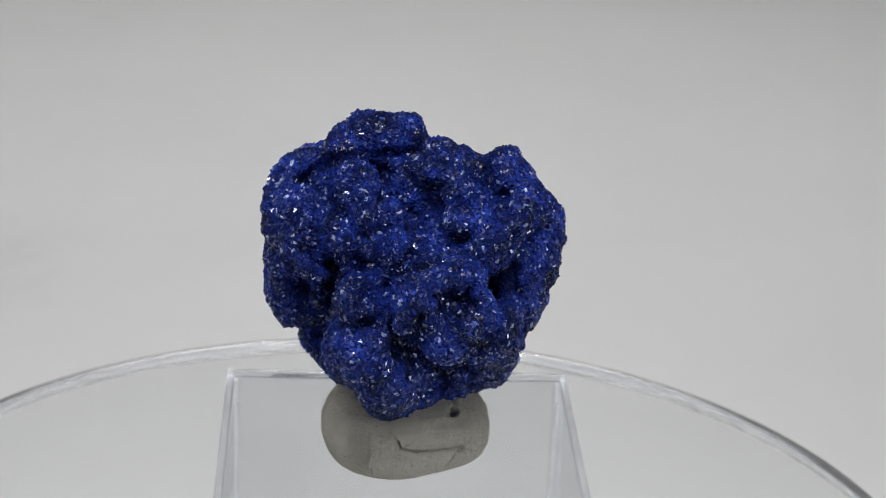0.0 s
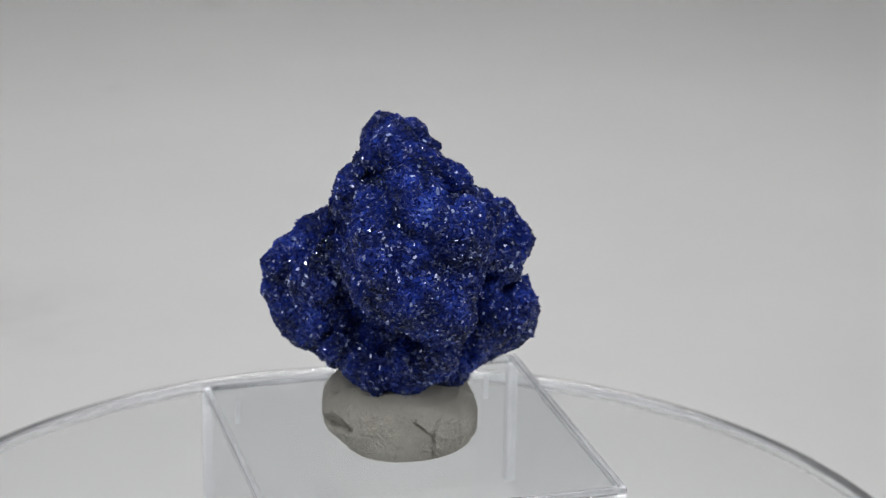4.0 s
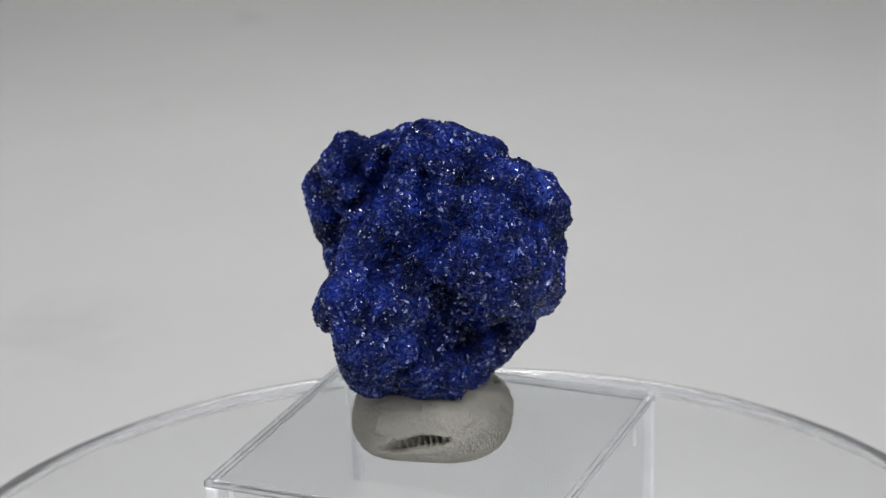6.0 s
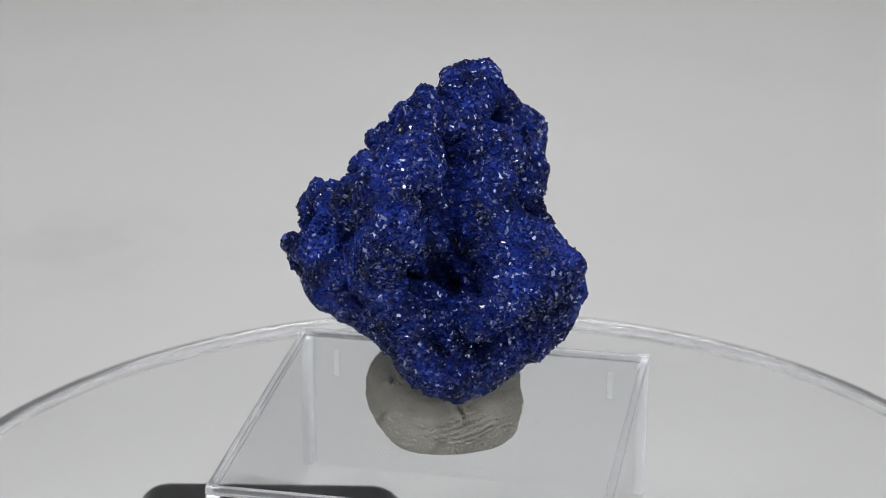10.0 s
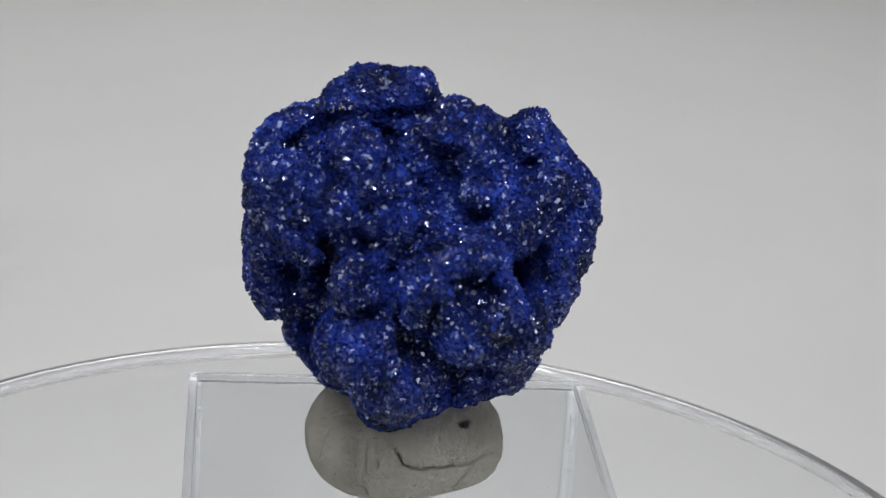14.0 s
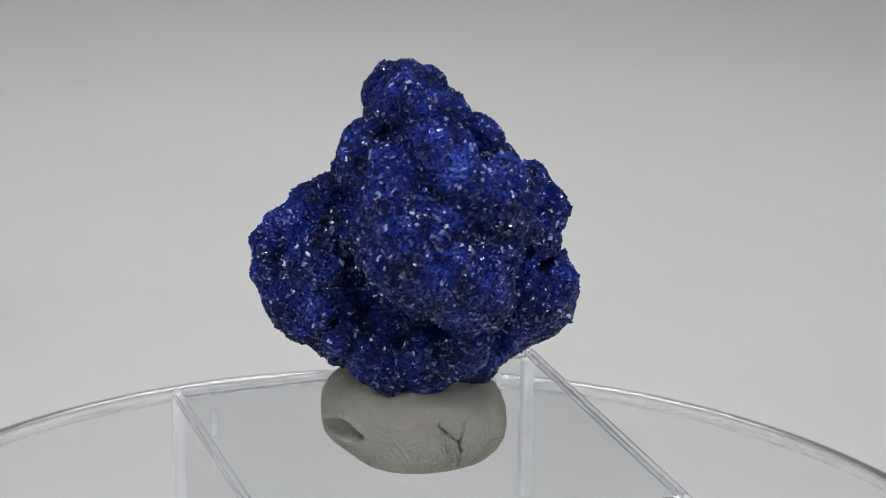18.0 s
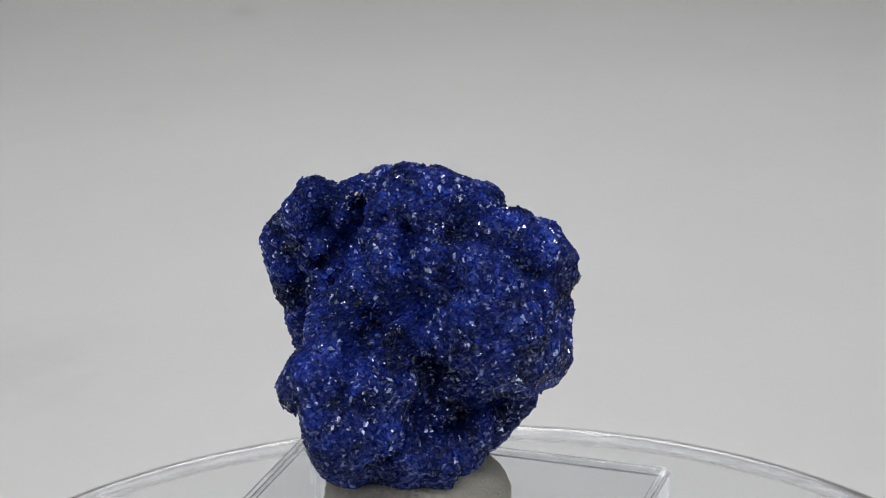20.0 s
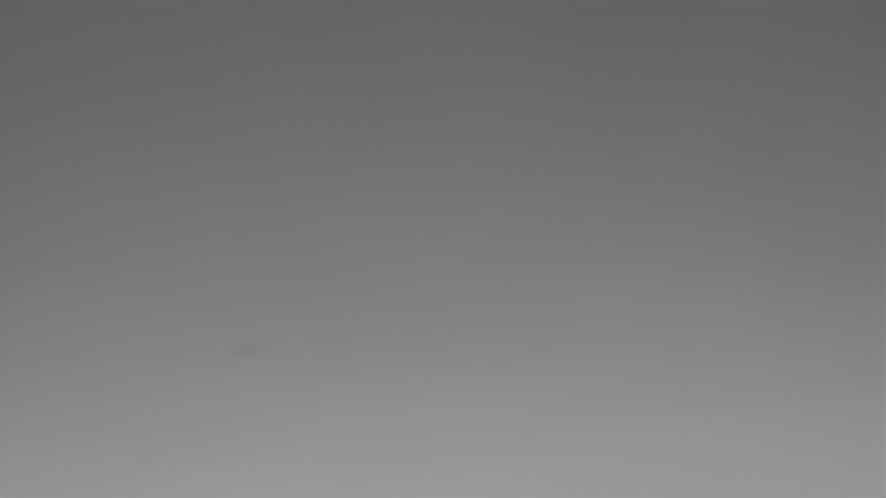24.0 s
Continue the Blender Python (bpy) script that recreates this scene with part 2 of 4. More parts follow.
def slab(name, sx, sy, sz, at, mat, label):
    bm = rounded_box(sx, sy, sz, 0.002, 1)
    me = bpy.data.meshes.new(name)
    bm.to_mesh(me)
    bm.free()
    me.materials.append(mat)
    ob = new(name, me)
    ob.location = at
    return tagged(ob, label, name.split("_")[0], kind="structure")


sweep()
# unseen grey slabs, added for reflections and to hold down bounced light
slab("wall_west", 0.006, 0.80, 0.40, (-0.424, 0.0, 0.2), SHELL, "grey side wall added out of view to close the tent")
slab("wall_east", 0.006, 0.80, 0.40, (0.424, 0.0, 0.2), SHELL, "grey side wall added out of view to close the tent")
slab("wall_south", 0.84, 0.006, 0.40, (0, -0.404, 0.2), SHELL, "grey front wall added out of view to close the tent")
slab("ceiling", 0.86, 0.80, 0.006, (0, 0.0, 0.405), SHELL, "grey roof added out of view to close the tent")


# ---- turntable ----
def turntable():
    """Clear acrylic disc with a rounded rim."""
    top = new("turntable_disc")
    r, t = 0.0525, 0.0012
    inner = r - 0.0013
    v, f = lathe([(0.0, 0.0), (inner, 0.0), (inner, -t), (0.0, -t)], 160)
    plate = part("plate", mesh_from("plate", v, f, PLATE, False), None, top, "clear acrylic plate")
    plate.visible_shadow = False
    bead = t / 2 + 0.00012
    prof = [(r - t / 2 + bead * math.sin(a), -t / 2 + bead * math.cos(a)) for a in np.linspace(-1.1, math.pi, 19)]
    prof += [(inner + 0.00005, -t), (inner + 0.00005, -0.0004), prof[0]]
    v, f = lathe(prof, 180)
    rng, n = random.Random(5), len(prof)
    for i in range(180):
        wob, lift = rng.uniform(-1, 1) * 0.000008, rng.uniform(-1, 1) * 0.000006
        for k in range(2, n - 2):
            x, y, z = v[i * n + k]
            grow = 1 + wob / math.hypot(x, y)
            v[i * n + k] = (x * grow, y * grow, z + lift)
    rim = part("rim", mesh_from("rim", v, f, RIM), None, top, "polished, slightly wavy acrylic rim")
    rim.visible_shadow = False
    top.location = (0, 0, DISC_TOP)
    return tagged(top, "clear acrylic turntable disc with a polished rim", "turntable")


def drive_box():
    bm = rounded_box(0.0252, 0.024, 0.0183, 0.003, 5)
    base = new("turntable_motor")
    body = part("housing", bm, BLACK, base)
    body.location = (0, 0, 0.0092)
    base.location = (-0.0184, 0.0053, 0)
    return tagged(base, "small black plastic motor housing under the disc", "motor")


# ---- clear box ----
def slab_mesh(name, sx, sy, sz, mat, bevel=0.0, segments=2):
    bm = bmesh.new()
    bmesh.ops.create_cube(bm, size=1.0)
    bmesh.ops.scale(bm, vec=(sx, sy, sz), verts=bm.verts)
    if bevel:
        bmesh.ops.bevel(bm, geom=bm.edges[:], offset=bevel, segments=segments, affect="EDGES", profile=0.5)
    me = bpy.data.meshes.new(name)
    bm.to_mesh(me)
    bm.free()
    me.materials.append(mat)
    return me


def display_box():
    """Hollow clear lid, open below: five panels that meet in polished edges."""
    s, h, w = BOX_SIDE, BOX_TOP - DISC_TOP, 0.0007
    base = new("display_box")
    top = part("top_panel", slab_mesh("top_panel", s - 2 * w, s - 2 * w, w, PANEL), None, base, "clear top panel with fine scuffs")
    top.location = (0, 0, h - w / 2)
    wall = slab_mesh("wall_panel", s - 0.0023, w, h - w, PANEL)
    upright = slab_mesh("corner_edge", 0.0011, 0.0011, h - w, CORNER, 0.00035)
    ledge = slab_mesh("rim_edge", s, w, w, EDGE, w * 0.2)
    things = [top]
    for k in range(4):
        turn = pose(0, 0, 0, 0, 0, 90 * k)
        p = part("wall_panel", wall, None, base, "clear side panel")
        p.matrix_basis = turn @ pose(0, -s / 2 + w / 2, (h - w) / 2)
        c = part("corner_edge", upright, None, base, "bright polished corner edge")
        c.matrix_basis = turn @ pose(-s / 2 + 0.00052, -s / 2 + 0.00052, (h - w) / 2)
        e = part("rim_edge", ledge, None, base, "polished top edge")
        e.matrix_basis = turn @ pose(0, -s / 2 + w / 2, h - w / 2) @ Matrix.Diagonal(((s - 2 * w) / s, 1, 1, 1))
        t = part("corner_tip", slab_mesh("corner_tip", w, w, w, EDGE, w * 0.2), None, base)
        t.matrix_basis = turn @ pose(-s / 2 + w / 2, -s / 2 + w / 2, h - w / 2)
        things += [p, c, e, t]
    # four short ribs inside two facing walls, near their corners
    rib = slab_mesh("rib", 0.00035, 0.0005, 0.0026, CORNER, 0.0001)
    for sx in (-1, 1):
        for sy in (-1, 1):
            r = part("rib", rib, None, base, "short frosted rib inside the wall")
            r.location = (sx * (s / 2 - w - 0.00026), sy * (s / 2 - 0.0034), h - w - 0.0022)
            things.append(r)
    for ob in things:
        ob.visible_shadow = False
    # hairline scuffs on the top, round where the putty was pressed on
    rng = random.Random(11)
    for i in range(46):
        a, d = rng.uniform(0, 6.283), rng.uniform(0.0083, 0.0142)
        x, y = d * math.cos(a), d * math.sin(a)
        if max(abs(x), abs(y)) > 0.0148:
            continue
        bm = bmesh.new()
        n, length, head, bend = 5, rng.uniform(0.0003, 0.0016), rng.uniform(0, 6.283), rng.uniform(-1.2, 1.2)
        px, py, wide, rows = 0.0, 0.0, rng.uniform(0.00002, 0.00006), []
        for k in range(n + 1):
            hx, hy = math.cos(head), math.sin(head)
            t = wide * math.sin(math.pi * (k + 0.3) / (n + 0.6))
            rows.append([bm.verts.new((px + sx * hy * t, py - sx * hx * t, z)) for sx, z in ((1, 0), (0, 0.000018), (-1, 0))])
            px, py, head = px + hx * length / n, py + hy * length / n, head + bend / n
        for p, q in zip(rows, rows[1:]):
            for k in range(2):
                bm.faces.new((p[k], q[k], q[k + 1], p[k + 1]))
        sc = part("scuff", bm, SCUFF, base, smooth=False)
        sc.location = (x, y, h + 0.000003)
    return tagged(base, "clear acrylic box lid turned upside down as a riser", "box")


# ---- putty ----
def near_line(x, z, line):
    """Distance from (x, z) to a polyline."""
    best = 1e9
    for (ax, az), (bx, bz) in zip(line, line[1:]):
        dx, dz = bx - ax, bz - az
        t = max(0.0, min(1.0, ((x - ax) * dx + (z - az) * dz) / (dx * dx + dz * dz)))
        best = min(best, math.hypot(x - ax - t * dx, z - az - t * dz))
    return best


CRACKS = [  # degrees round the lump and millimetres up, half width, depth
    ([(192, 0.5), (193, 1.6), (191, 2.7), (183, 3.5), (178, 4.1)], 0.09, 0.38),
    ([(191, 2.7), (195, 3.4), (194, 3.9), (199, 4.3)], 0.07, 0.30),
    ([(262, 4.4), (268, 3.4), (283, 2.9), (300, 2.7), (320, 2.6), (328, 2.9)], 0.09, 0.40),
    ([(320, 2.6), (312, 1.6), (306, 0.9)], 0.09, 0.50),
    ([(319, 2.3), (322, 1.6)], 0.08, 0.35),
    ([(244, 4.6), (246, 3.2), (244, 1.6), (248, 0.8)], 0.10, 0.22),
    ([(238, 4.4), (240, 2.8), (239, 1.4)], 0.09, 0.16),
    ([(252, 4.2), (253, 3.0), (251, 1.9)], 0.08, 0.14),
    ([(230, 3.8), (232, 2.4)], 0.08, 0.14),
    ([(214, 3.6), (213, 2.4), (216, 1.4)], 0.08, 0.25),
    ([(166, 2.2), (164, 1.2)], 0.08, 0.2),
    ([(20, 4.8), (24, 3.8), (22, 2.8)], 0.12, 0.3),
    ([(128, 3.6), (134, 2.7), (132, 1.8)], 0.09, 0.12),
]


def putty():
    """A pressed lump of putty: an oval cushion with a fold, cracks and finger ridges."""
    base = new("putty_lump")
    h = 6.2
    waves = [(0.385, 0.363), (0.084, 0.105), (-0.047, -0.2), (0.053, -0.091)]
    side = [(0.0, 0.0), (0.5, 0.0), (0.84, 0.0), (0.90, 0.03), (0.955, 0.12), (0.99, 0.26), (1.0, 0.40), (0.985, 0.56), (0.94, 0.71), (0.85, 0.85), (0.70, 0.95), (0.45, 1.0), (0.0, 1.0)]
    cols, rows = 420, 96
    key = np.linspace(0, len(side) - 1, rows + 1)
    prof_r, prof_z = (np.interp(key, range(len(side)), [p[k] for p in side]) for k in (0, 1))
    for _ in range(3):
        prof_r[1:-1] = (prof_r[:-2] + 2 * prof_r[1:-1] + prof_r[2:]) / 4
        prof_z[1:-1] = (prof_z[:-2] + 2 * prof_z[1:-1] + prof_z[2:]) / 4
    verts = []
    for j in range(rows + 1):
        for i in range(cols):
            u = 2 * math.pi * i / cols
            deg = 360 * i / cols
            r = 7.05 + sum(c * math.cos((k + 2) * u) + d * math.sin((k + 2) * u) for k, (c, d) in enumerate(waves))
            z = h * prof_z[j]
            flank = max(0.0, min(1.0, (prof_r[j] - 0.55) / 0.3)) * min(1.0, z / 0.5)
            p = Vector((math.cos(u), math.sin(u), z / 7)) * 2.6
            d = 0.18 * noise.noise(p) + 0.11 * noise.noise(p * 3.1) + 0.08 * noise.noise(p * 8) + 0.06 * noise.noise(p * 17) + 0.05 * noise.noise(p * 34)
            arc = radians(deg) * 7.0
            for line, half, deep in CRACKS:
                if min(q[0] for q in line) - 6 < deg < max(q[0] for q in line) + 6:
                    gap = near_line(arc + 0.16 * noise.noise(p * 7.3), z + 0.16 * noise.noise(p * 9.1), [(radians(q[0]) * 7.0, q[1]) for q in line])
                    gap = max(0.0, gap + 0.09 * noise.noise(p * 21))
                    d += -deep * math.exp(-(gap / half) ** 2) + 0.10 * deep * math.exp(-((gap - 2.6 * half) / (1.6 * half)) ** 2)
            # the open fold with pleats inside
            if 62 < deg < 136:
                k = (deg - 72) / 54
                mid, half = 1.35 + 1.25 * k + 0.25 * math.sin(3 * k), 0.58 * max(0.0, math.sin(math.pi * min(1, max(0, 0.06 + 0.9 * k)))) ** 0.6 + 0.05
                inside = 1 / (1 + math.exp((abs(z - mid) - half) / 0.06))
                ends = 1 / (1 + math.exp((abs(k - 0.5) - 0.5) / 0.03))
                pleat = 0.55 * math.sin(arc * 8.5 + 2.2 * z) * min(1, max(0, k * 2.2 - 0.35))
                d += inside * ends * (-0.95 + pleat)
                d += 0.14 * ends * math.exp(-((z - mid - half - 0.25) / 0.22) ** 2)
            # finger ridges
            for at, wide, tilt, pitch, deep in ((58, 17, 0.25, 15, 0.065), (30, 20, -0.5, 13, 0.07), (10, 9, 3.4, 12, 0.05), (236, 10, 4.0, 11, 0.05), (185, 12, 3.0, 12, 0.035), (150, 15, 2.2, 9, 0.03)):
                off = (deg - at + 180) % 360 - 180
                if abs(off) < 3 * wide:
                    d += 1.9 * deep * math.exp(-(off / wide) ** 2) * math.exp(-((z - 2.6) / 1.7) ** 4) * math.sin(pitch * z + tilt * pitch * radians(off) * 4 + 2.2 * noise.noise(p * 1.3) + 0.9 * noise.noise(p * 4.1))
            # small hole near the top
            hole = math.hypot(r * prof_r[j] * math.cos(u) - 3.98, r * prof_r[j] * math.sin(u) + 3.34)
            drop = -0.8 * math.exp(-(hole / 0.45) ** 4) if z > 4.5 else 0.0
            rad = (r + d * flank) * prof_r[j]
            verts.append((rad * math.cos(u) * MM, rad * math.sin(u) * MM, (z + drop + (0.12 * noise.noise(p * 2) if z > 5.0 else 0)) * MM))
    faces = [(j * cols + i, j * cols + (i + 1) % cols, (j + 1) * cols + (i + 1) % cols, (j + 1) * cols + i) for j in range(rows) for i in range(cols)]
    part("lump", mesh_from("lump", verts, faces, PUTTY), None, base)
    return tagged(base, "pressed lump of pale grey putty with cracks and finger ridges", "putty")


# ---- the azurite ----
# rounded lobes that have grown together: centre and radius, millimetres over the foot
lobes_crown_a = [
    (-0.55, 1.67, 24.14, 1.50), (-2.76, 1.91, 24.09, 1.50), (-3.93, 3.00, 23.89, 1.50), (-4.00, 1.56, 23.37, 1.58),
    (-1.63, 2.40, 23.07, 2.22), (-5.58, 1.56, 23.06, 1.50), (2.27, -0.55, 23.00, 1.50), (-4.63, 1.91, 22.87, 1.75),
    (-5.82, 0.11, 22.57, 1.52), (-3.34, 4.45, 21.96, 1.51), (4.01, -0.54, 21.85, 1.50), (7.69, 0.60, 21.85, 1.50),
    (-0.33, 1.56, 21.77, 2.38), (5.10, -0.64, 21.63, 1.50), (-8.66, 0.92, 21.18, 1.50), (0.67, -1.83, 21.11, 1.57),
    (7.59, -0.67, 21.05, 1.50),
]
lobes_crown_b = [
    (-7.13, 2.62, 20.85, 1.50), (-5.47, -0.68, 20.81, 1.88), (8.65, 0.96, 20.78, 1.50), (1.22, -1.42, 20.77, 1.97),
    (-8.68, 2.54, 20.72, 1.51), (-0.31, -1.87, 20.72, 1.55), (-6.55, 2.14, 20.71, 2.29), (-5.19, -1.25, 20.65, 1.97),
    (5.12, -0.31, 20.36, 1.50), (8.77, -0.82, 20.29, 1.50), (0.96, 1.78, 20.23, 2.48), (2.87, -1.22, 20.17, 1.97),
    (-3.22, -2.96, 19.95, 1.57), (0.01, 4.72, 19.81, 1.51), (-6.47, 4.87, 19.80, 1.50), (-3.17, -1.70, 19.79, 1.81),
    (-9.88, 1.43, 19.77, 1.89),
]
lobes_crown_c = [
    (-3.58, 4.75, 19.59, 2.45), (9.07, -0.04, 19.36, 2.03), (5.11, -2.13, 19.24, 1.57), (-9.39, -2.75, 19.17, 1.50),
    (-10.59, 0.60, 19.14, 1.52), (3.66, -2.16, 19.08, 1.99), (-2.54, -0.43, 19.06, 1.50), (-0.65, 4.77, 19.03, 2.20),
    (9.05, -2.77, 18.83, 1.53), (-8.15, 5.72, 18.74, 1.50), (-2.13, -3.57, 18.71, 1.69), (-7.66, 4.06, 18.70, 1.74),
    (-10.74, -0.86, 18.60, 1.57), (4.90, -2.88, 18.59, 1.50), (-3.75, -3.26, 18.56, 1.85), (10.52, -0.88, 18.52, 1.67),
]
lobes_front_a = [
    (3.33, -3.47, 17.74, 1.95), (-0.20, -1.10, 17.02, 2.54), (-2.33, -5.71, 16.29, 1.50), (-2.25, -6.08, 16.01, 1.95),
    (-1.50, -4.76, 16.01, 1.80), (-0.77, -2.97, 15.94, 1.62), (3.35, -7.42, 15.02, 1.50), (1.56, -8.64, 14.98, 1.72),
    (-0.17, -7.95, 14.77, 1.50), (4.54, -7.25, 14.71, 1.65), (2.87, -4.35, 14.15, 3.65), (-4.35, -7.43, 13.31, 1.50),
    (0.41, -8.07, 13.06, 2.47), (0.33, -9.51, 13.06, 2.04), (5.29, -7.60, 12.78, 1.66), (-4.28, -5.87, 12.33, 1.50),
    (-0.75, -3.15, 12.14, 3.37), (-3.69, -7.00, 12.12, 2.32),
]
lobes_front_b = [
    (5.27, -8.24, 11.69, 1.87), (4.69, -9.04, 11.42, 1.58), (3.12, -7.86, 11.02, 2.25), (0.62, -7.42, 10.74, 1.56),
    (3.49, -9.48, 10.52, 2.00), (-2.50, -8.95, 10.41, 1.50), (6.86, -7.19, 9.94, 2.16), (2.63, -8.70, 9.65, 1.58),
    (-4.70, -8.91, 9.13, 1.50), (-1.94, -4.91, 8.20, 2.73), (-3.47, -8.38, 7.96, 2.35), (-4.14, -6.36, 7.85, 2.91),
    (-5.50, -7.61, 7.78, 1.50), (-2.76, -9.84, 7.43, 1.51), (-5.08, -5.94, 6.61, 1.50), (-2.20, -9.85, 5.96, 1.50),
    (-1.85, -8.42, 5.73, 2.37), (-1.46, -4.34, 5.13, 3.51),
]
lobes_east_a = [
    (8.26, -1.89, 18.11, 1.92), (5.61, -3.00, 18.06, 1.71), (7.79, -3.83, 17.99, 1.50), (11.41, -0.65, 17.58, 1.50),
    (2.51, -1.33, 17.50, 3.18), (7.47, -0.04, 17.45, 2.13), (0.38, 0.19, 17.35, 2.69), (6.86, -4.81, 17.28, 1.61),
    (4.96, 0.67, 16.92, 1.58), (7.09, -3.39, 16.54, 2.00), (6.42, -5.35, 16.28, 1.73), (11.42, -1.27, 16.17, 1.50),
    (6.30, -0.82, 15.98, 2.17), (10.69, -0.21, 15.75, 1.50), (2.97, 0.49, 15.41, 3.34), (8.68, -2.55, 14.69, 1.70),
    (3.60, -2.30, 14.58, 3.22), (10.69, -1.79, 14.56, 1.92), (5.81, -0.95, 14.19, 2.71),
]
lobes_east_b = [
    (7.97, -1.16, 13.89, 1.63), (9.26, -3.38, 13.36, 1.81), (4.75, 0.61, 13.26, 3.05), (10.79, -1.79, 13.19, 1.63),
    (8.79, -3.48, 12.15, 1.56), (9.61, -2.96, 11.54, 1.84), (10.22, -1.84, 10.87, 1.50), (7.87, -5.77, 10.52, 1.62),
    (7.43, -6.87, 9.26, 1.74), (9.61, -1.81, 9.23, 1.51), (7.07, 6.52, 8.69, 1.50), (7.73, -5.19, 8.61, 1.67),
    (7.43, 1.09, 8.58, 1.82), (6.94, 5.39, 8.52, 1.88), (6.53, -3.09, 8.15, 2.85), (3.29, 2.87, 7.96, 3.38),
    (7.64, 5.04, 7.74, 1.54), (6.86, -0.58, 7.19, 3.26), (7.47, 0.45, 5.49, 1.99),
]
lobes_back_a = [
    (-3.48, 3.80, 18.12, 3.11), (-2.69, 3.72, 17.29, 3.27), (1.36, 4.24, 16.84, 2.51), (0.66, 1.43, 15.61, 3.59),
    (-1.89, 3.31, 14.85, 3.25), (2.51, 4.38, 14.48, 2.91), (3.75, 8.04, 13.82, 1.50), (-2.30, 7.44, 13.80, 1.70),
    (3.94, 7.04, 13.65, 1.87), (3.86, 5.09, 13.33, 2.84), (3.60, 9.88, 12.34, 1.50), (4.54, 9.55, 11.38, 1.92),
    (1.82, 3.67, 11.33, 3.78),
]
lobes_back_b = [
    (3.32, 11.27, 11.12, 1.50), (0.06, 8.00, 10.69, 2.72), (0.61, 4.79, 10.63, 3.58), (3.49, 7.31, 10.05, 3.62),
    (5.47, 9.63, 9.93, 1.53), (6.14, 7.29, 9.29, 1.50), (3.06, 11.35, 9.02, 1.50), (0.11, 8.19, 7.52, 1.75),
    (2.51, 9.61, 7.31, 2.54), (0.22, 2.45, 6.97, 3.37), (-0.03, 6.84, 6.10, 2.61), (2.48, 9.12, 5.77, 2.06),
]
lobes_west_a = [
    (-5.98, -3.06, 18.25, 2.16), (-6.81, -4.36, 17.79, 1.67), (-8.93, 5.31, 17.52, 2.09), (-8.59, -3.79, 17.48, 1.50),
    (-8.28, -2.55, 17.47, 2.19), (-3.77, -3.77, 17.46, 2.00), (-7.99, 0.15, 17.19, 3.35), (-9.92, -1.76, 16.92, 2.36),
    (-5.87, -4.74, 16.36, 2.27), (-7.43, -4.46, 16.28, 1.57), (-10.12, 5.58, 16.17, 1.50), (-10.36, 2.71, 16.14, 1.50),
    (-9.22, -3.48, 16.11, 1.50), (-2.80, -1.84, 15.89, 2.95), (-5.56, -1.11, 15.67, 3.34), (-8.52, -3.37, 15.58, 1.75),
    (-8.40, 2.15, 15.36, 3.21), (-7.30, 4.83, 15.24, 2.82), (-7.61, -4.81, 14.75, 1.51), (-10.72, 4.81, 14.54, 1.50),
]
lobes_west_b = [
    (-6.09, 4.88, 14.18, 2.82), (-4.79, -4.24, 13.76, 1.50), (-9.92, -2.10, 13.74, 1.95), (-8.57, 5.51, 13.44, 1.88),
    (-8.82, 2.09, 12.77, 3.58), (-8.61, 4.35, 12.60, 2.50), (-9.84, -1.07, 11.94, 2.08), (-9.73, 1.07, 11.50, 2.24),
    (-3.87, 2.24, 11.37, 3.35), (-7.76, -3.91, 11.12, 1.50), (-3.33, -2.91, 11.12, 3.28), (-10.12, -0.36, 11.00, 1.98),
    (-7.99, -0.25, 10.88, 3.56), (-10.15, -1.77, 10.29, 1.50), (-4.70, 1.70, 10.13, 3.14), (-6.73, 2.69, 10.11, 1.61),
    (-9.79, -1.49, 9.30, 1.50), (-7.70, -1.33, 6.64, 1.50), (-6.34, -1.31, 5.47, 1.79), (-5.12, 1.68, 5.24, 1.50),
]
lobes_foot = [
    (-1.33, -7.26, 4.80, 2.20), (-3.44, 1.04, 4.77, 2.41), (-4.48, -0.84, 4.60, 2.72), (3.32, 8.60, 4.37, 1.50),
    (6.67, 0.78, 4.23, 2.81), (1.29, -3.38, 4.22, 1.50), (3.58, 5.45, 4.14, 3.06), (-0.42, 3.00, 3.74, 3.70),
    (2.52, 1.90, 3.58, 4.33), (-3.39, 0.95, 2.71, 2.24), (4.27, 4.19, 2.56, 2.58), (7.48, 1.76, 2.56, 1.50),
    (5.44, 2.69, 2.55, 2.71), (-3.06, 3.75, 2.18, 1.50), (-1.39, -3.06, 2.16, 2.44), (0.56, -1.00, 2.03, 2.60),
]
LOBES = lobes_crown_a + lobes_crown_b + lobes_crown_c + lobes_front_a + lobes_front_b + lobes_east_a + lobes_east_b + lobes_back_a + lobes_back_b + lobes_west_a + lobes_west_b + lobes_foot
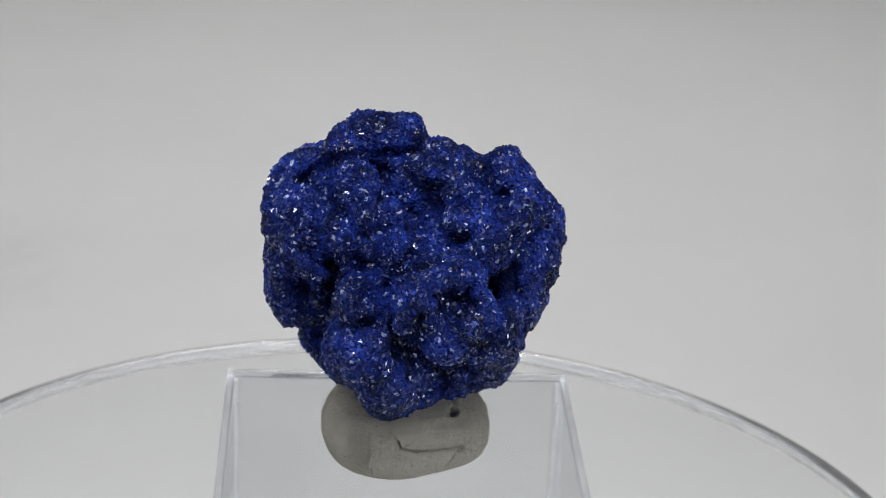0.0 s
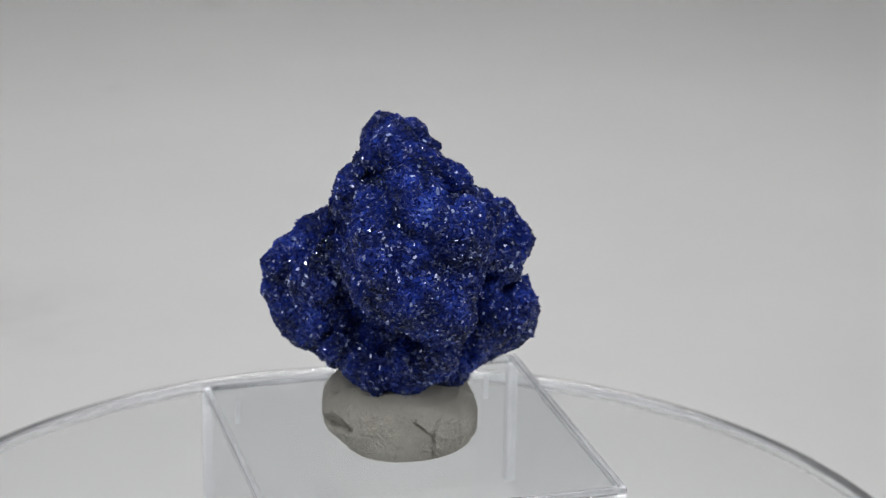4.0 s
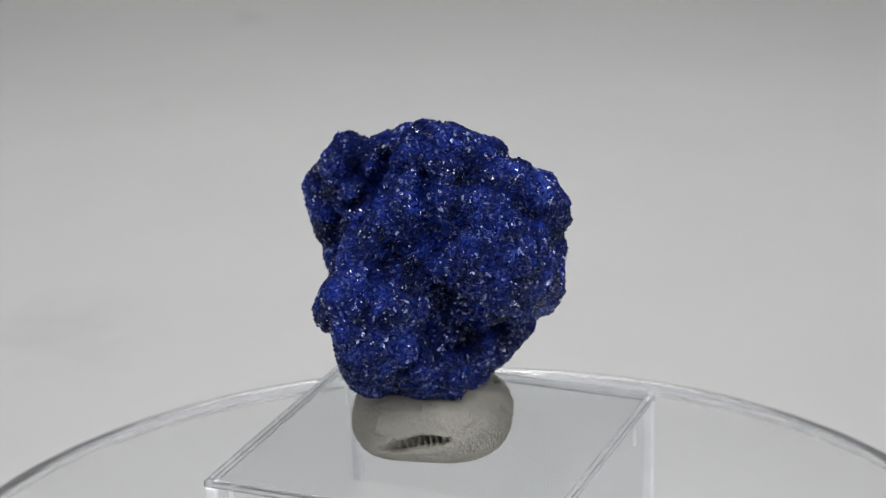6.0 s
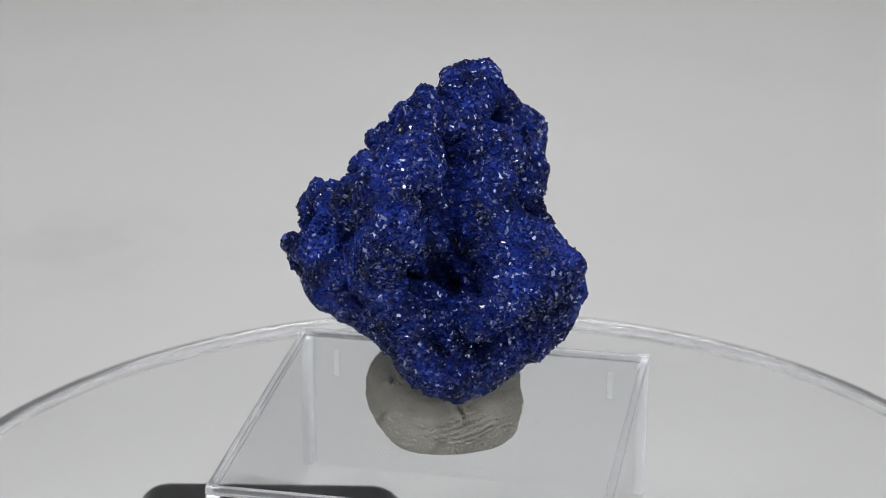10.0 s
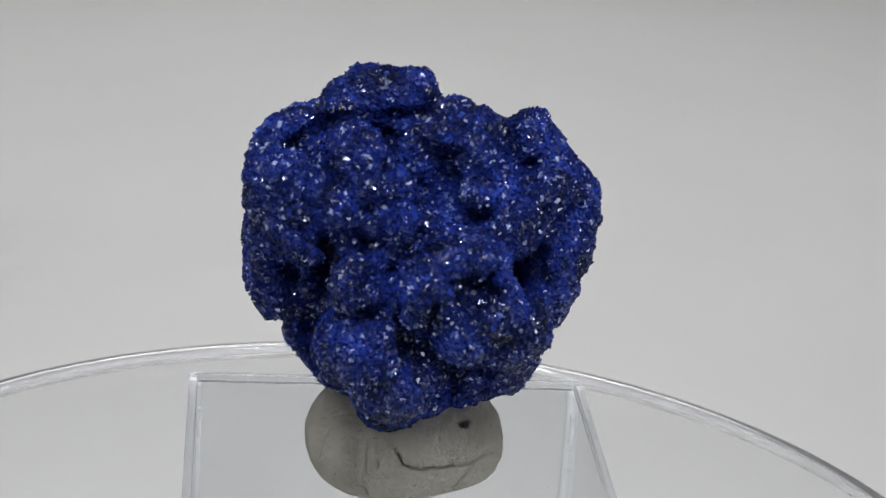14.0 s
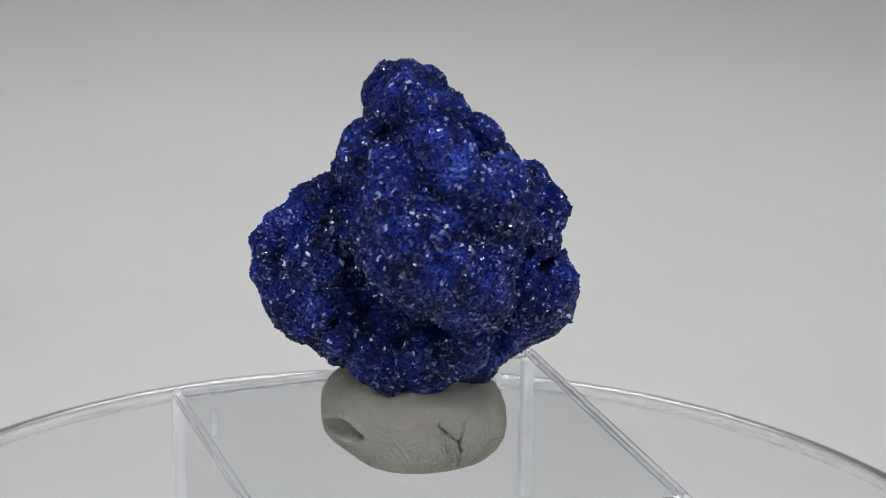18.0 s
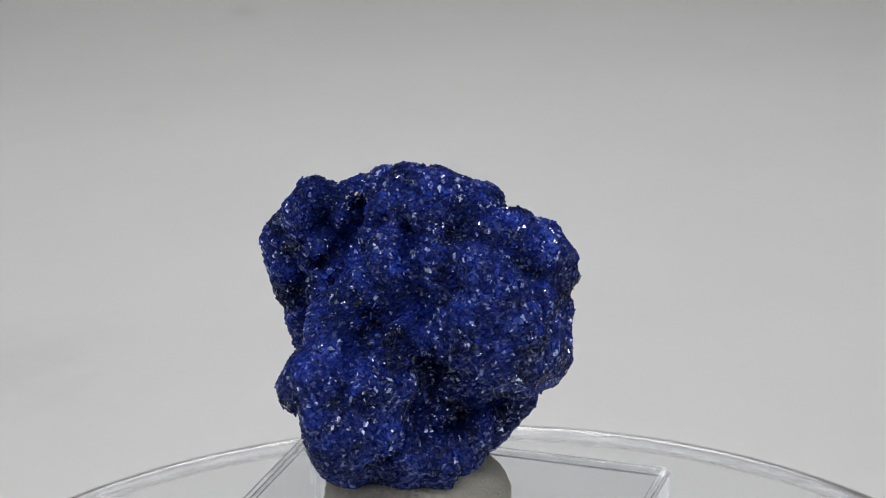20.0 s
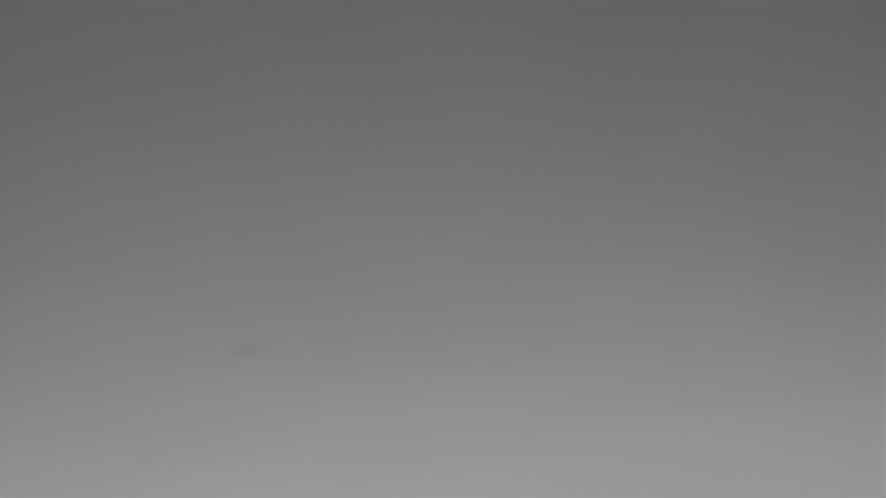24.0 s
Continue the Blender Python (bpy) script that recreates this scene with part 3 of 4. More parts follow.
# grooves and pits between them: the way they run in, and the lines that they follow, with the radius of the hollow at each turn
grooves_west_a = [
    ((0.02, 0.93, -0.37), [(-7.0, -2.2, 20.5, 0.47), (-7.4, -5.4, 18.8, 0.47), (-6.5, -6.7, 16.0, 0.47), (-6.5, -3.4, 12.5, 0.47), (-7.0, -4.5, 10.0, 0.47), (-7.5, -2.6, 7.0, 0.47)]),
    ((0.01, 0.93, -0.36), [(-8.8, -5.5, 16.2, 0.33), (-7.6, -6.3, 14.9, 0.33)]),
    ((0.63, 0.71, -0.32), [(-7.3, -1.6, 20.4, 0.47), (-7.2, -4.0, 19.7, 0.47), (-7.7, -5.7, 17.8, 0.47), (-7.1, -6.5, 16.2, 0.47), (-4.0, -6.7, 15.7, 0.47), (-1.1, -8.9, 15.3, 0.47)]),
    ((0.61, 0.71, -0.36), [(-9.1, -3.6, 12.3, 0.52), (-8.6, -4.9, 11.4, 0.52)]),
    ((0.61, 0.71, -0.36), [(-4.8, -1.4, 7.2, 0.52), (-5.7, -3.2, 4.9, 0.52)]),
]
grooves_west_b = [
    ((0.61, 0.71, -0.35), [(-9.1, -3.7, 11.7, 0.66), (-8.7, -4.8, 10.9, 0.66)]),
    ((0.93, 0.12, -0.34), [(-5.7, -5.9, 11.7, 0.56), (-8.8, -4.2, 11.8, 0.56)]),
    ((0.93, 0.12, -0.34), [(-4.6, -3.4, 7.6, 0.56), (-7.0, -2.9, 5.8, 0.56)]),
    ((0.93, 0.12, -0.36), [(-6.1, -4.4, 8.2, 0.42), (-4.9, -3.9, 5.0, 0.42), (-4.7, -4.8, 4.1, 0.42)]),
    ((0.93, 0.12, -0.33), [(-10.6, -3.6, 12.8, 0.23)]),
    ((0.93, 0.12, -0.34), [(-8.8, -4.6, 11.6, 0.70), (-8.6, -4.3, 10.0, 0.70)]),
    ((-0.44, -0.81, -0.40), [(-5.5, 4.7, 9.2, 0.38)]),
]
grooves_crown_a = [
    ((0.05, 0.94, -0.33), [(-2.4, -2.8, 21.4, 0.33), (-2.0, -4.3, 20.2, 0.33), (-2.3, -5.1, 19.3, 0.33)]),
    ((0.07, 0.94, -0.34), [(0.8, -3.4, 21.3, 0.55), (1.7, -3.9, 19.0, 0.56), (1.3, -4.5, 17.6, 0.56)]),
    ((0.03, 0.95, -0.32), [(-9.0, -0.8, 20.4, 0.28), (-7.5, -0.4, 21.6, 0.28), (-5.9, -1.5, 22.8, 0.28), (-1.9, -0.0, 22.6, 0.28), (0.4, -0.4, 23.1, 0.28)]),
    ((0.10, 0.94, -0.33), [(6.2, -1.5, 22.1, 0.28), (5.6, -3.4, 20.2, 0.28), (5.9, -5.7, 18.2, 0.28)]),
    ((0.05, 0.94, -0.34), [(-2.2, 0.2, 21.2, 0.38), (-2.5, -4.5, 20.3, 0.38), (-2.3, -5.5, 18.2, 0.38), (-2.2, -7.9, 16.2, 0.38)]),
]
grooves_crown_b = [
    ((0.11, 0.94, -0.33), [(7.7, -2.2, 20.3, 0.33), (7.1, -4.7, 19.1, 0.33)]),
    ((0.07, 0.94, -0.34), [(1.4, -3.3, 20.9, 0.75), (1.7, -3.6, 19.3, 0.75), (1.1, -4.0, 18.0, 0.75)]),
    ((0.65, 0.70, -0.30), [(-0.5, -3.0, 21.7, 0.47), (0.8, -3.2, 19.7, 0.47), (1.7, -4.5, 18.3, 0.47), (1.8, -6.3, 16.9, 0.47)]),
    ((0.95, 0.13, -0.28), [(-7.0, -0.8, 22.4, 0.35), (-7.2, -1.7, 20.5, 0.38), (-7.6, -4.2, 19.5, 0.38)]),
    ((0.95, 0.17, -0.28), [(-7.3, 4.5, 21.3, 0.23)]),
    ((0.74, -0.59, -0.31), [(-2.4, 6.9, 19.8, 0.33), (-2.8, 6.0, 21.8, 0.33)]),
    ((0.74, -0.60, -0.31), [(-4.9, 5.2, 21.6, 0.23)]),
]
grooves_crown_c = [
    ((0.02, -0.93, -0.36), [(3.9, 0.9, 21.8, 0.42), (5.0, 0.9, 18.6, 0.42), (7.1, 1.9, 16.8, 0.42)]),
    ((-0.42, -0.84, -0.35), [(0.7, 3.8, 22.0, 0.23), (1.9, 4.0, 20.7, 0.23)]),
    ((-0.40, -0.84, -0.36), [(3.9, 0.8, 20.5, 0.75), (4.4, 0.7, 19.0, 0.75)]),
    ((-0.75, 0.53, -0.40), [(10.8, 1.1, 18.9, 0.56)]),
    ((-0.79, 0.50, -0.35), [(-0.4, -3.4, 21.2, 0.33), (2.8, -3.2, 21.0, 0.33), (4.7, -4.3, 19.4, 0.33)]),
    ((-0.48, 0.80, -0.35), [(-8.5, -1.2, 20.2, 0.42), (-5.6, -5.1, 19.0, 0.42), (-5.1, -6.2, 17.8, 0.42)]),
]
grooves_front_a = [
    ((0.06, 0.92, -0.38), [(-2.1, -8.1, 13.8, 0.52), (-1.1, -10.2, 14.3, 0.52)]),
    ((0.06, 0.91, -0.40), [(-1.7, -9.7, 12.4, 0.38), (-0.8, -7.3, 8.8, 0.38), (1.1, -5.4, 7.2, 0.38)]),
    ((0.10, 0.92, -0.39), [(4.9, -8.8, 14.4, 0.25), (5.0, -10.4, 9.6, 0.28)]),
    ((0.04, 0.93, -0.37), [(-4.1, -6.7, 15.7, 0.28), (-2.6, -7.9, 15.8, 0.28)]),
    ((0.04, 0.93, -0.35), [(-3.6, -6.0, 17.7, 0.23), (-3.4, -6.3, 17.7, 0.23)]),
    ((0.06, 0.93, -0.37), [(-0.0, -6.3, 16.1, 0.38), (-0.3, -9.5, 15.3, 0.38), (-1.8, -8.5, 14.4, 0.38)]),
    ((0.07, 0.93, -0.36), [(2.1, -6.3, 17.0, 0.38), (0.8, -9.1, 16.4, 0.22)]),
]
grooves_front_b = [
    ((0.04, 0.93, -0.37), [(-6.1, -6.7, 15.6, 0.33), (-3.7, -7.2, 15.5, 0.33), (-2.2, -7.9, 16.2, 0.33)]),
    ((0.05, 0.92, -0.40), [(-3.2, -9.6, 11.5, 0.42), (-1.6, -10.1, 10.5, 0.36)]),
    ((0.04, 0.92, -0.39), [(-5.5, -7.7, 10.5, 0.28), (-2.4, -9.6, 11.7, 0.28)]),
    ((0.09, 0.92, -0.38), [(2.8, -9.4, 13.9, 0.33), (4.8, -9.1, 13.5, 0.33)]),
    ((0.07, 0.91, -0.41), [(1.1, -5.5, 7.2, 0.33), (1.6, -5.9, 4.8, 0.33)]),
    ((0.06, 0.92, -0.38), [(-0.9, -10.3, 14.3, 0.75)]),
    ((0.65, 0.68, -0.33), [(-1.7, -8.5, 14.5, 0.42), (-0.8, -9.9, 14.7, 0.42), (-1.6, -10.0, 12.8, 0.42)]),
    ((0.65, 0.70, -0.31), [(-2.6, -5.5, 18.3, 0.28), (-2.6, -7.4, 17.3, 0.28)]),
]
grooves_front_c = [
    ((0.66, 0.69, -0.30), [(1.5, -4.0, 18.7, 0.66), (1.9, -5.6, 17.3, 0.66)]),
    ((0.95, 0.09, -0.31), [(2.1, -7.3, 16.4, 0.38), (-1.8, -8.0, 15.0, 0.38), (-4.0, -9.2, 13.2, 0.38)]),
    ((-0.79, 0.46, -0.40), [(3.8, -10.2, 12.5, 0.47), (2.1, -10.1, 13.9, 0.47)]),
    ((-0.76, 0.47, -0.44), [(0.8, -7.4, 4.8, 0.33), (2.1, -4.5, 3.7, 0.33), (3.1, -2.3, 2.8, 0.33)]),
    ((-0.44, 0.82, -0.36), [(-0.3, -3.4, 20.5, 0.56), (0.2, -3.4, 18.6, 0.56), (2.9, -5.7, 17.4, 0.56), (4.5, -5.4, 17.3, 0.56)]),
    ((-0.45, 0.79, -0.41), [(1.1, -11.2, 12.8, 0.31), (-1.2, -8.6, 8.6, 0.42)]),
    ((-0.42, 0.82, -0.40), [(6.4, -7.8, 13.9, 0.28)]),
    ((-0.43, 0.79, -0.44), [(0.1, -9.1, 6.7, 0.33)]),
]
grooves_front_d = [
    ((-0.45, 0.81, -0.38), [(0.4, -8.9, 16.3, 0.28), (2.0, -8.6, 16.6, 0.28)]),
]
grooves_east_a = [
    ((0.12, 0.92, -0.37), [(8.5, -4.6, 14.5, 0.23), (8.8, -5.1, 13.0, 0.23)]),
    ((0.02, -0.93, -0.36), [(8.3, -1.5, 11.7, 0.42), (8.8, 1.9, 9.2, 0.42)]),
    ((-0.40, -0.84, -0.37), [(3.1, 2.5, 20.9, 0.56), (3.9, 2.4, 17.9, 0.56), (5.6, 2.3, 16.1, 0.56)]),
    ((-0.81, -0.47, -0.36), [(3.4, 1.0, 20.3, 0.56), (4.3, 1.8, 18.2, 0.56), (6.1, 2.3, 15.3, 0.56), (6.4, 2.9, 12.4, 0.56), (7.5, 4.7, 10.1, 0.56)]),
    ((-0.80, -0.47, -0.38), [(7.3, 1.8, 12.5, 0.56), (6.0, 2.7, 9.7, 0.56)]),
    ((-0.78, -0.47, -0.40), [(9.4, 1.3, 7.0, 0.33), (8.7, 2.5, 4.8, 0.33)]),
    ((-0.80, -0.47, -0.38), [(7.2, 1.8, 12.5, 0.80), (5.9, 2.4, 9.8, 0.80)]),
]
grooves_east_b = [
    ((-0.80, -0.48, -0.36), [(5.7, 2.1, 16.7, 0.70), (6.5, 2.2, 14.9, 0.70)]),
    ((-0.75, 0.53, -0.40), [(6.6, 4.1, 9.7, 0.56), (9.3, 1.3, 8.4, 0.56)]),
    ((-0.43, 0.79, -0.44), [(2.4, -3.6, 5.1, 0.33), (3.6, -2.2, 3.1, 0.33)]),
    ((-0.41, 0.83, -0.38), [(8.6, -5.2, 17.8, 0.28), (8.2, -5.8, 16.7, 0.28)]),
]
grooves_back_a = [
    ((0.92, 0.17, -0.35), [(-2.3, 6.0, 6.4, 0.38), (-3.2, 4.1, 5.7, 0.38)]),
    ((0.73, -0.59, -0.36), [(-3.2, 7.0, 17.0, 0.42), (-3.2, 8.3, 14.7, 0.42), (-2.4, 6.4, 9.8, 0.42), (-1.9, 5.4, 7.3, 0.42), (-5.5, 3.8, 8.0, 0.42), (-4.1, 3.3, 5.3, 0.42)]),
    ((0.75, -0.57, -0.35), [(1.6, 8.9, 13.0, 0.33), (0.3, 10.5, 11.6, 0.33)]),
    ((0.74, -0.58, -0.34), [(1.1, 6.7, 15.3, 0.23), (0.9, 7.6, 13.4, 0.23)]),
    ((-0.02, -0.93, -0.36), [(-1.5, 4.6, 21.4, 0.52), (-2.4, 6.8, 19.5, 0.52), (-2.8, 6.8, 16.4, 0.52), (-2.7, 8.8, 14.0, 0.52)]),
    ((-0.01, -0.92, -0.39), [(0.6, 6.7, 14.3, 0.28), (0.7, 10.2, 12.0, 0.28)]),
]
grooves_back_b = [
    ((-0.02, -0.91, -0.41), [(-3.3, 5.4, 10.4, 0.38), (-2.2, 7.7, 7.1, 0.38), (-0.1, 8.7, 4.3, 0.38)]),
    ((-0.03, -0.93, -0.37), [(-3.8, 6.6, 16.3, 0.38)]),
    ((-0.02, -0.93, -0.36), [(-2.9, 6.9, 19.1, 0.66), (-3.3, 6.5, 15.7, 0.66)]),
    ((-0.44, -0.82, -0.37), [(-3.2, 6.8, 20.6, 0.23), (-2.6, 6.9, 17.1, 0.42), (-2.1, 8.9, 14.2, 0.42)]),
    ((-0.44, -0.81, -0.40), [(-2.5, 9.0, 13.7, 0.38)]),
    ((-0.83, -0.44, -0.35), [(-1.6, 6.8, 17.2, 0.28), (-1.0, 6.6, 14.8, 0.28)]),
]
GROOVES = grooves_west_a + grooves_west_b + grooves_crown_a + grooves_crown_b + grooves_crown_c + grooves_front_a + grooves_front_b + grooves_front_c + grooves_front_d + grooves_east_a + grooves_east_b + grooves_back_a + grooves_back_b
GRAINS = [  # where they sit (millimetres), how far they spread, how many
    ((-5.5, -1.0, 23.5), 0.25, 4), ((-5.8, -1.4, 23.1), 0.20, 3), ((8.5, -0.2, 22.9), 0.20, 3),
    ((4.4, -8.9, 15.4), 0.15, 2), ((5.4, -9.4, 13.4), 0.15, 2), ((5.5, -1.8, 22.5), 0.12, 2),
    ((-6.2, -0.9, 23.7), 0.25, 4), ((-7.7, -1.0, 20.5), 0.30, 4), ((-5.6, -0.3, 24.0), 0.25, 4),
    ((0.2, 0.4, 24.5), 0.20, 3), ((3.7, 0.9, 22.4), 0.30, 4), ((10.0, 1.8, 19.7), 0.20, 3),
    ((0.1, 10.6, 11.1), 0.30, 4), ((-3.7, 7.5, 14.8), 0.12, 2), ((11.0, 0.8, 19.3), 0.20, 3),
    ((4.4, 0.8, 22.5), 0.30, 4), ((10.4, 0.9, 17.8), 0.25, 4), ((4.1, 0.9, 22.5), 0.25, 4),
]

ROCK_AT = (0.00251, -0.00194, 0.0338 + 0.00512)


def azurite_surface(step):
    """Skin of the lobes, with grooves between them and small nodules on them. Millimetres."""
    rng = np.random.default_rng(7)
    lobes = np.array(LOBES)
    lo = (lobes[:, :3] - lobes[:, 3:]).min(0) - 1.2
    hi = (lobes[:, :3] + lobes[:, 3:]).max(0) + 1.2
    axes = [np.arange(lo[k], hi[k], step) for k in range(3)]

    def soft_union(balls, k):
        acc = np.full([len(o) for o in axes], 1e-9)
        for x, y, z, r in balls:
            reach = r + 9 * k
            s = [slice(max(0, int((c - reach - o[0]) / step)), int((c + reach - o[0]) / step) + 2) for c, o in zip((x, y, z), axes)]
            d = np.sqrt((axes[0][s[0]][:, None, None] - x) ** 2 + (axes[1][s[1]][None, :, None] - y) ** 2 + (axes[2][s[2]][None, None, :] - z) ** 2) - r
            acc[s[0], s[1], s[2]] += np.exp(-d / k)
        return -k * np.log(acc)

    field = soft_union(lobes, 0.26)
    # grooves and pits
    for way, line in GROOVES:
        for p, q, deep in [(p, q, deep) for p, q in zip(line, line[1:] or line) for deep in (0.0, 1.2)]:
            a, b = np.array(p), np.array(q)
            a[:3] += np.array(way) * deep * a[3]
            b[:3] += np.array(way) * deep * b[3]
            reach = max(a[3], b[3]) + 1.0
            s = [slice(max(0, int((min(a[d], b[d]) - reach - axes[d][0]) / step)), int((max(a[d], b[d]) + reach - axes[d][0]) / step) + 2) for d in range(3)]
            x, y, z = np.meshgrid(*[axes[d][s[d]] for d in range(3)], indexing="ij")
            w = np.stack([x, y, z], -1) - a[:3]
            along = (b - a)[:3]
            t = np.clip(w @ along / max(along @ along, 1e-6), 0, 1)
            cut = a[3] + (b - a)[3] * t - np.linalg.norm(w - t[..., None] * along, axis=-1)
            old = field[s[0], s[1], s[2]]
            h = np.clip(0.5 - 0.5 * (old - cut) / 0.8, 0, 1)
            field[s[0], s[1], s[2]] = old * (1 - h) + cut * h + 0.8 * h * (1 - h)
    # a crop of small nodules over all of it
    cells = np.argwhere(np.abs(field) < step * 0.6)
    cells = cells[rng.permutation(len(cells))[:900]]
    slope = np.stack([g[cells[:, 0], cells[:, 1], cells[:, 2]] for g in np.gradient(field)], 1)
    slope /= np.linalg.norm(slope, axis=1)[:, None] + 1e-9
    place = np.stack([axes[d][cells[:, d]] for d in range(3)], 1)
    radius = 0.35 + 0.55 * rng.random(len(place)) ** 1.4
    nodules = soft_union(np.concatenate([place - slope * (radius * 0.74)[:, None], radius[:, None]], 1), 0.07)
    h = np.clip(0.5 + 0.5 * (nodules - field) / 0.12, 0, 1)
    field = nodules * (1 - h) + field * h - 0.12 * h * (1 - h)
    return axes, field


def skin(axes, field):
    """Surface nets: one vertex in each cell that the surface crosses, one quad across each crossed edge."""
    step = axes[0][1] - axes[0][0]
    inside = field < 0
    nx, ny, nz = [n - 1 for n in field.shape]
    total = np.zeros((nx, ny, nz, 3))
    count = np.zeros((nx, ny, nz))
    corners = [(i, j, k) for i in (0, 1) for j in (0, 1) for k in (0, 1)]

    def at(c, a):
        return a[c[0]:c[0] + nx, c[1]:c[1] + ny, c[2]:c[2] + nz]

    for c in corners:
        for ax in range(3):
            if c[ax] == 0:
                e = list(c)
                e[ax] = 1
                fa, fb = at(c, field), at(e, field)
                cross = (fa < 0) != (fb < 0)
                t = np.where(cross, fa / np.where(cross, fa - fb, 1), 0)
                for d in range(3):
                    total[..., d] += np.where(cross, c[d] + (t if d == ax else 0), 0)
                count += cross
    used = count > 0
    index = np.full(used.shape, -1)
    index[used] = np.arange(used.sum())
    cells = np.argwhere(used)
    verts = (cells + total[used] / count[used][:, None]) * step + [o[0] for o in axes]
    quads = []
    for ax in range(3):
        u, v = (ax + 1) % 3, (ax + 2) % 3
        fa = inside.take(range(0, inside.shape[ax] - 1), ax)
        fb = inside.take(range(1, inside.shape[ax]), ax)
        for flag, flip in ((fa & ~fb, False), (~fa & fb, True)):
            p = np.argwhere(flag)
            p = p[(p[:, u] > 0) & (p[:, v] > 0) & (p[:, u] < used.shape[u]) & (p[:, v] < used.shape[v])]
            ring = []
            for du, dv in ((1, 1), (0, 1), (0, 0), (1, 0)):
                q = p.copy()
                q[:, u] -= du
                q[:, v] -= dv
                ring.append(index[q[:, 0], q[:, 1], q[:, 2]])
            quad = np.stack(ring if not flip else ring[::-1], 1)
            quads.append(quad[(quad >= 0).all(1)])
    return verts, np.concatenate(quads)


def crystal_shape():
    """A small rhombic tablet with bevelled ends, unit length."""
    p = [(-0.50, 0.04, 0), (-0.16, -0.31, 0), (0.50, -0.04, 0), (0.16, 0.31, 0)]
    return np.array([(x, y, -0.09) for x, y, _ in p] + [(x * 0.86 + 0.06, y * 0.86, 0.09) for x, y, _ in p]), [(3, 2, 1, 0), (4, 5, 6, 7), (0, 1, 5, 4), (1, 2, 6, 5), (2, 3, 7, 6), (3, 0, 4, 7)]


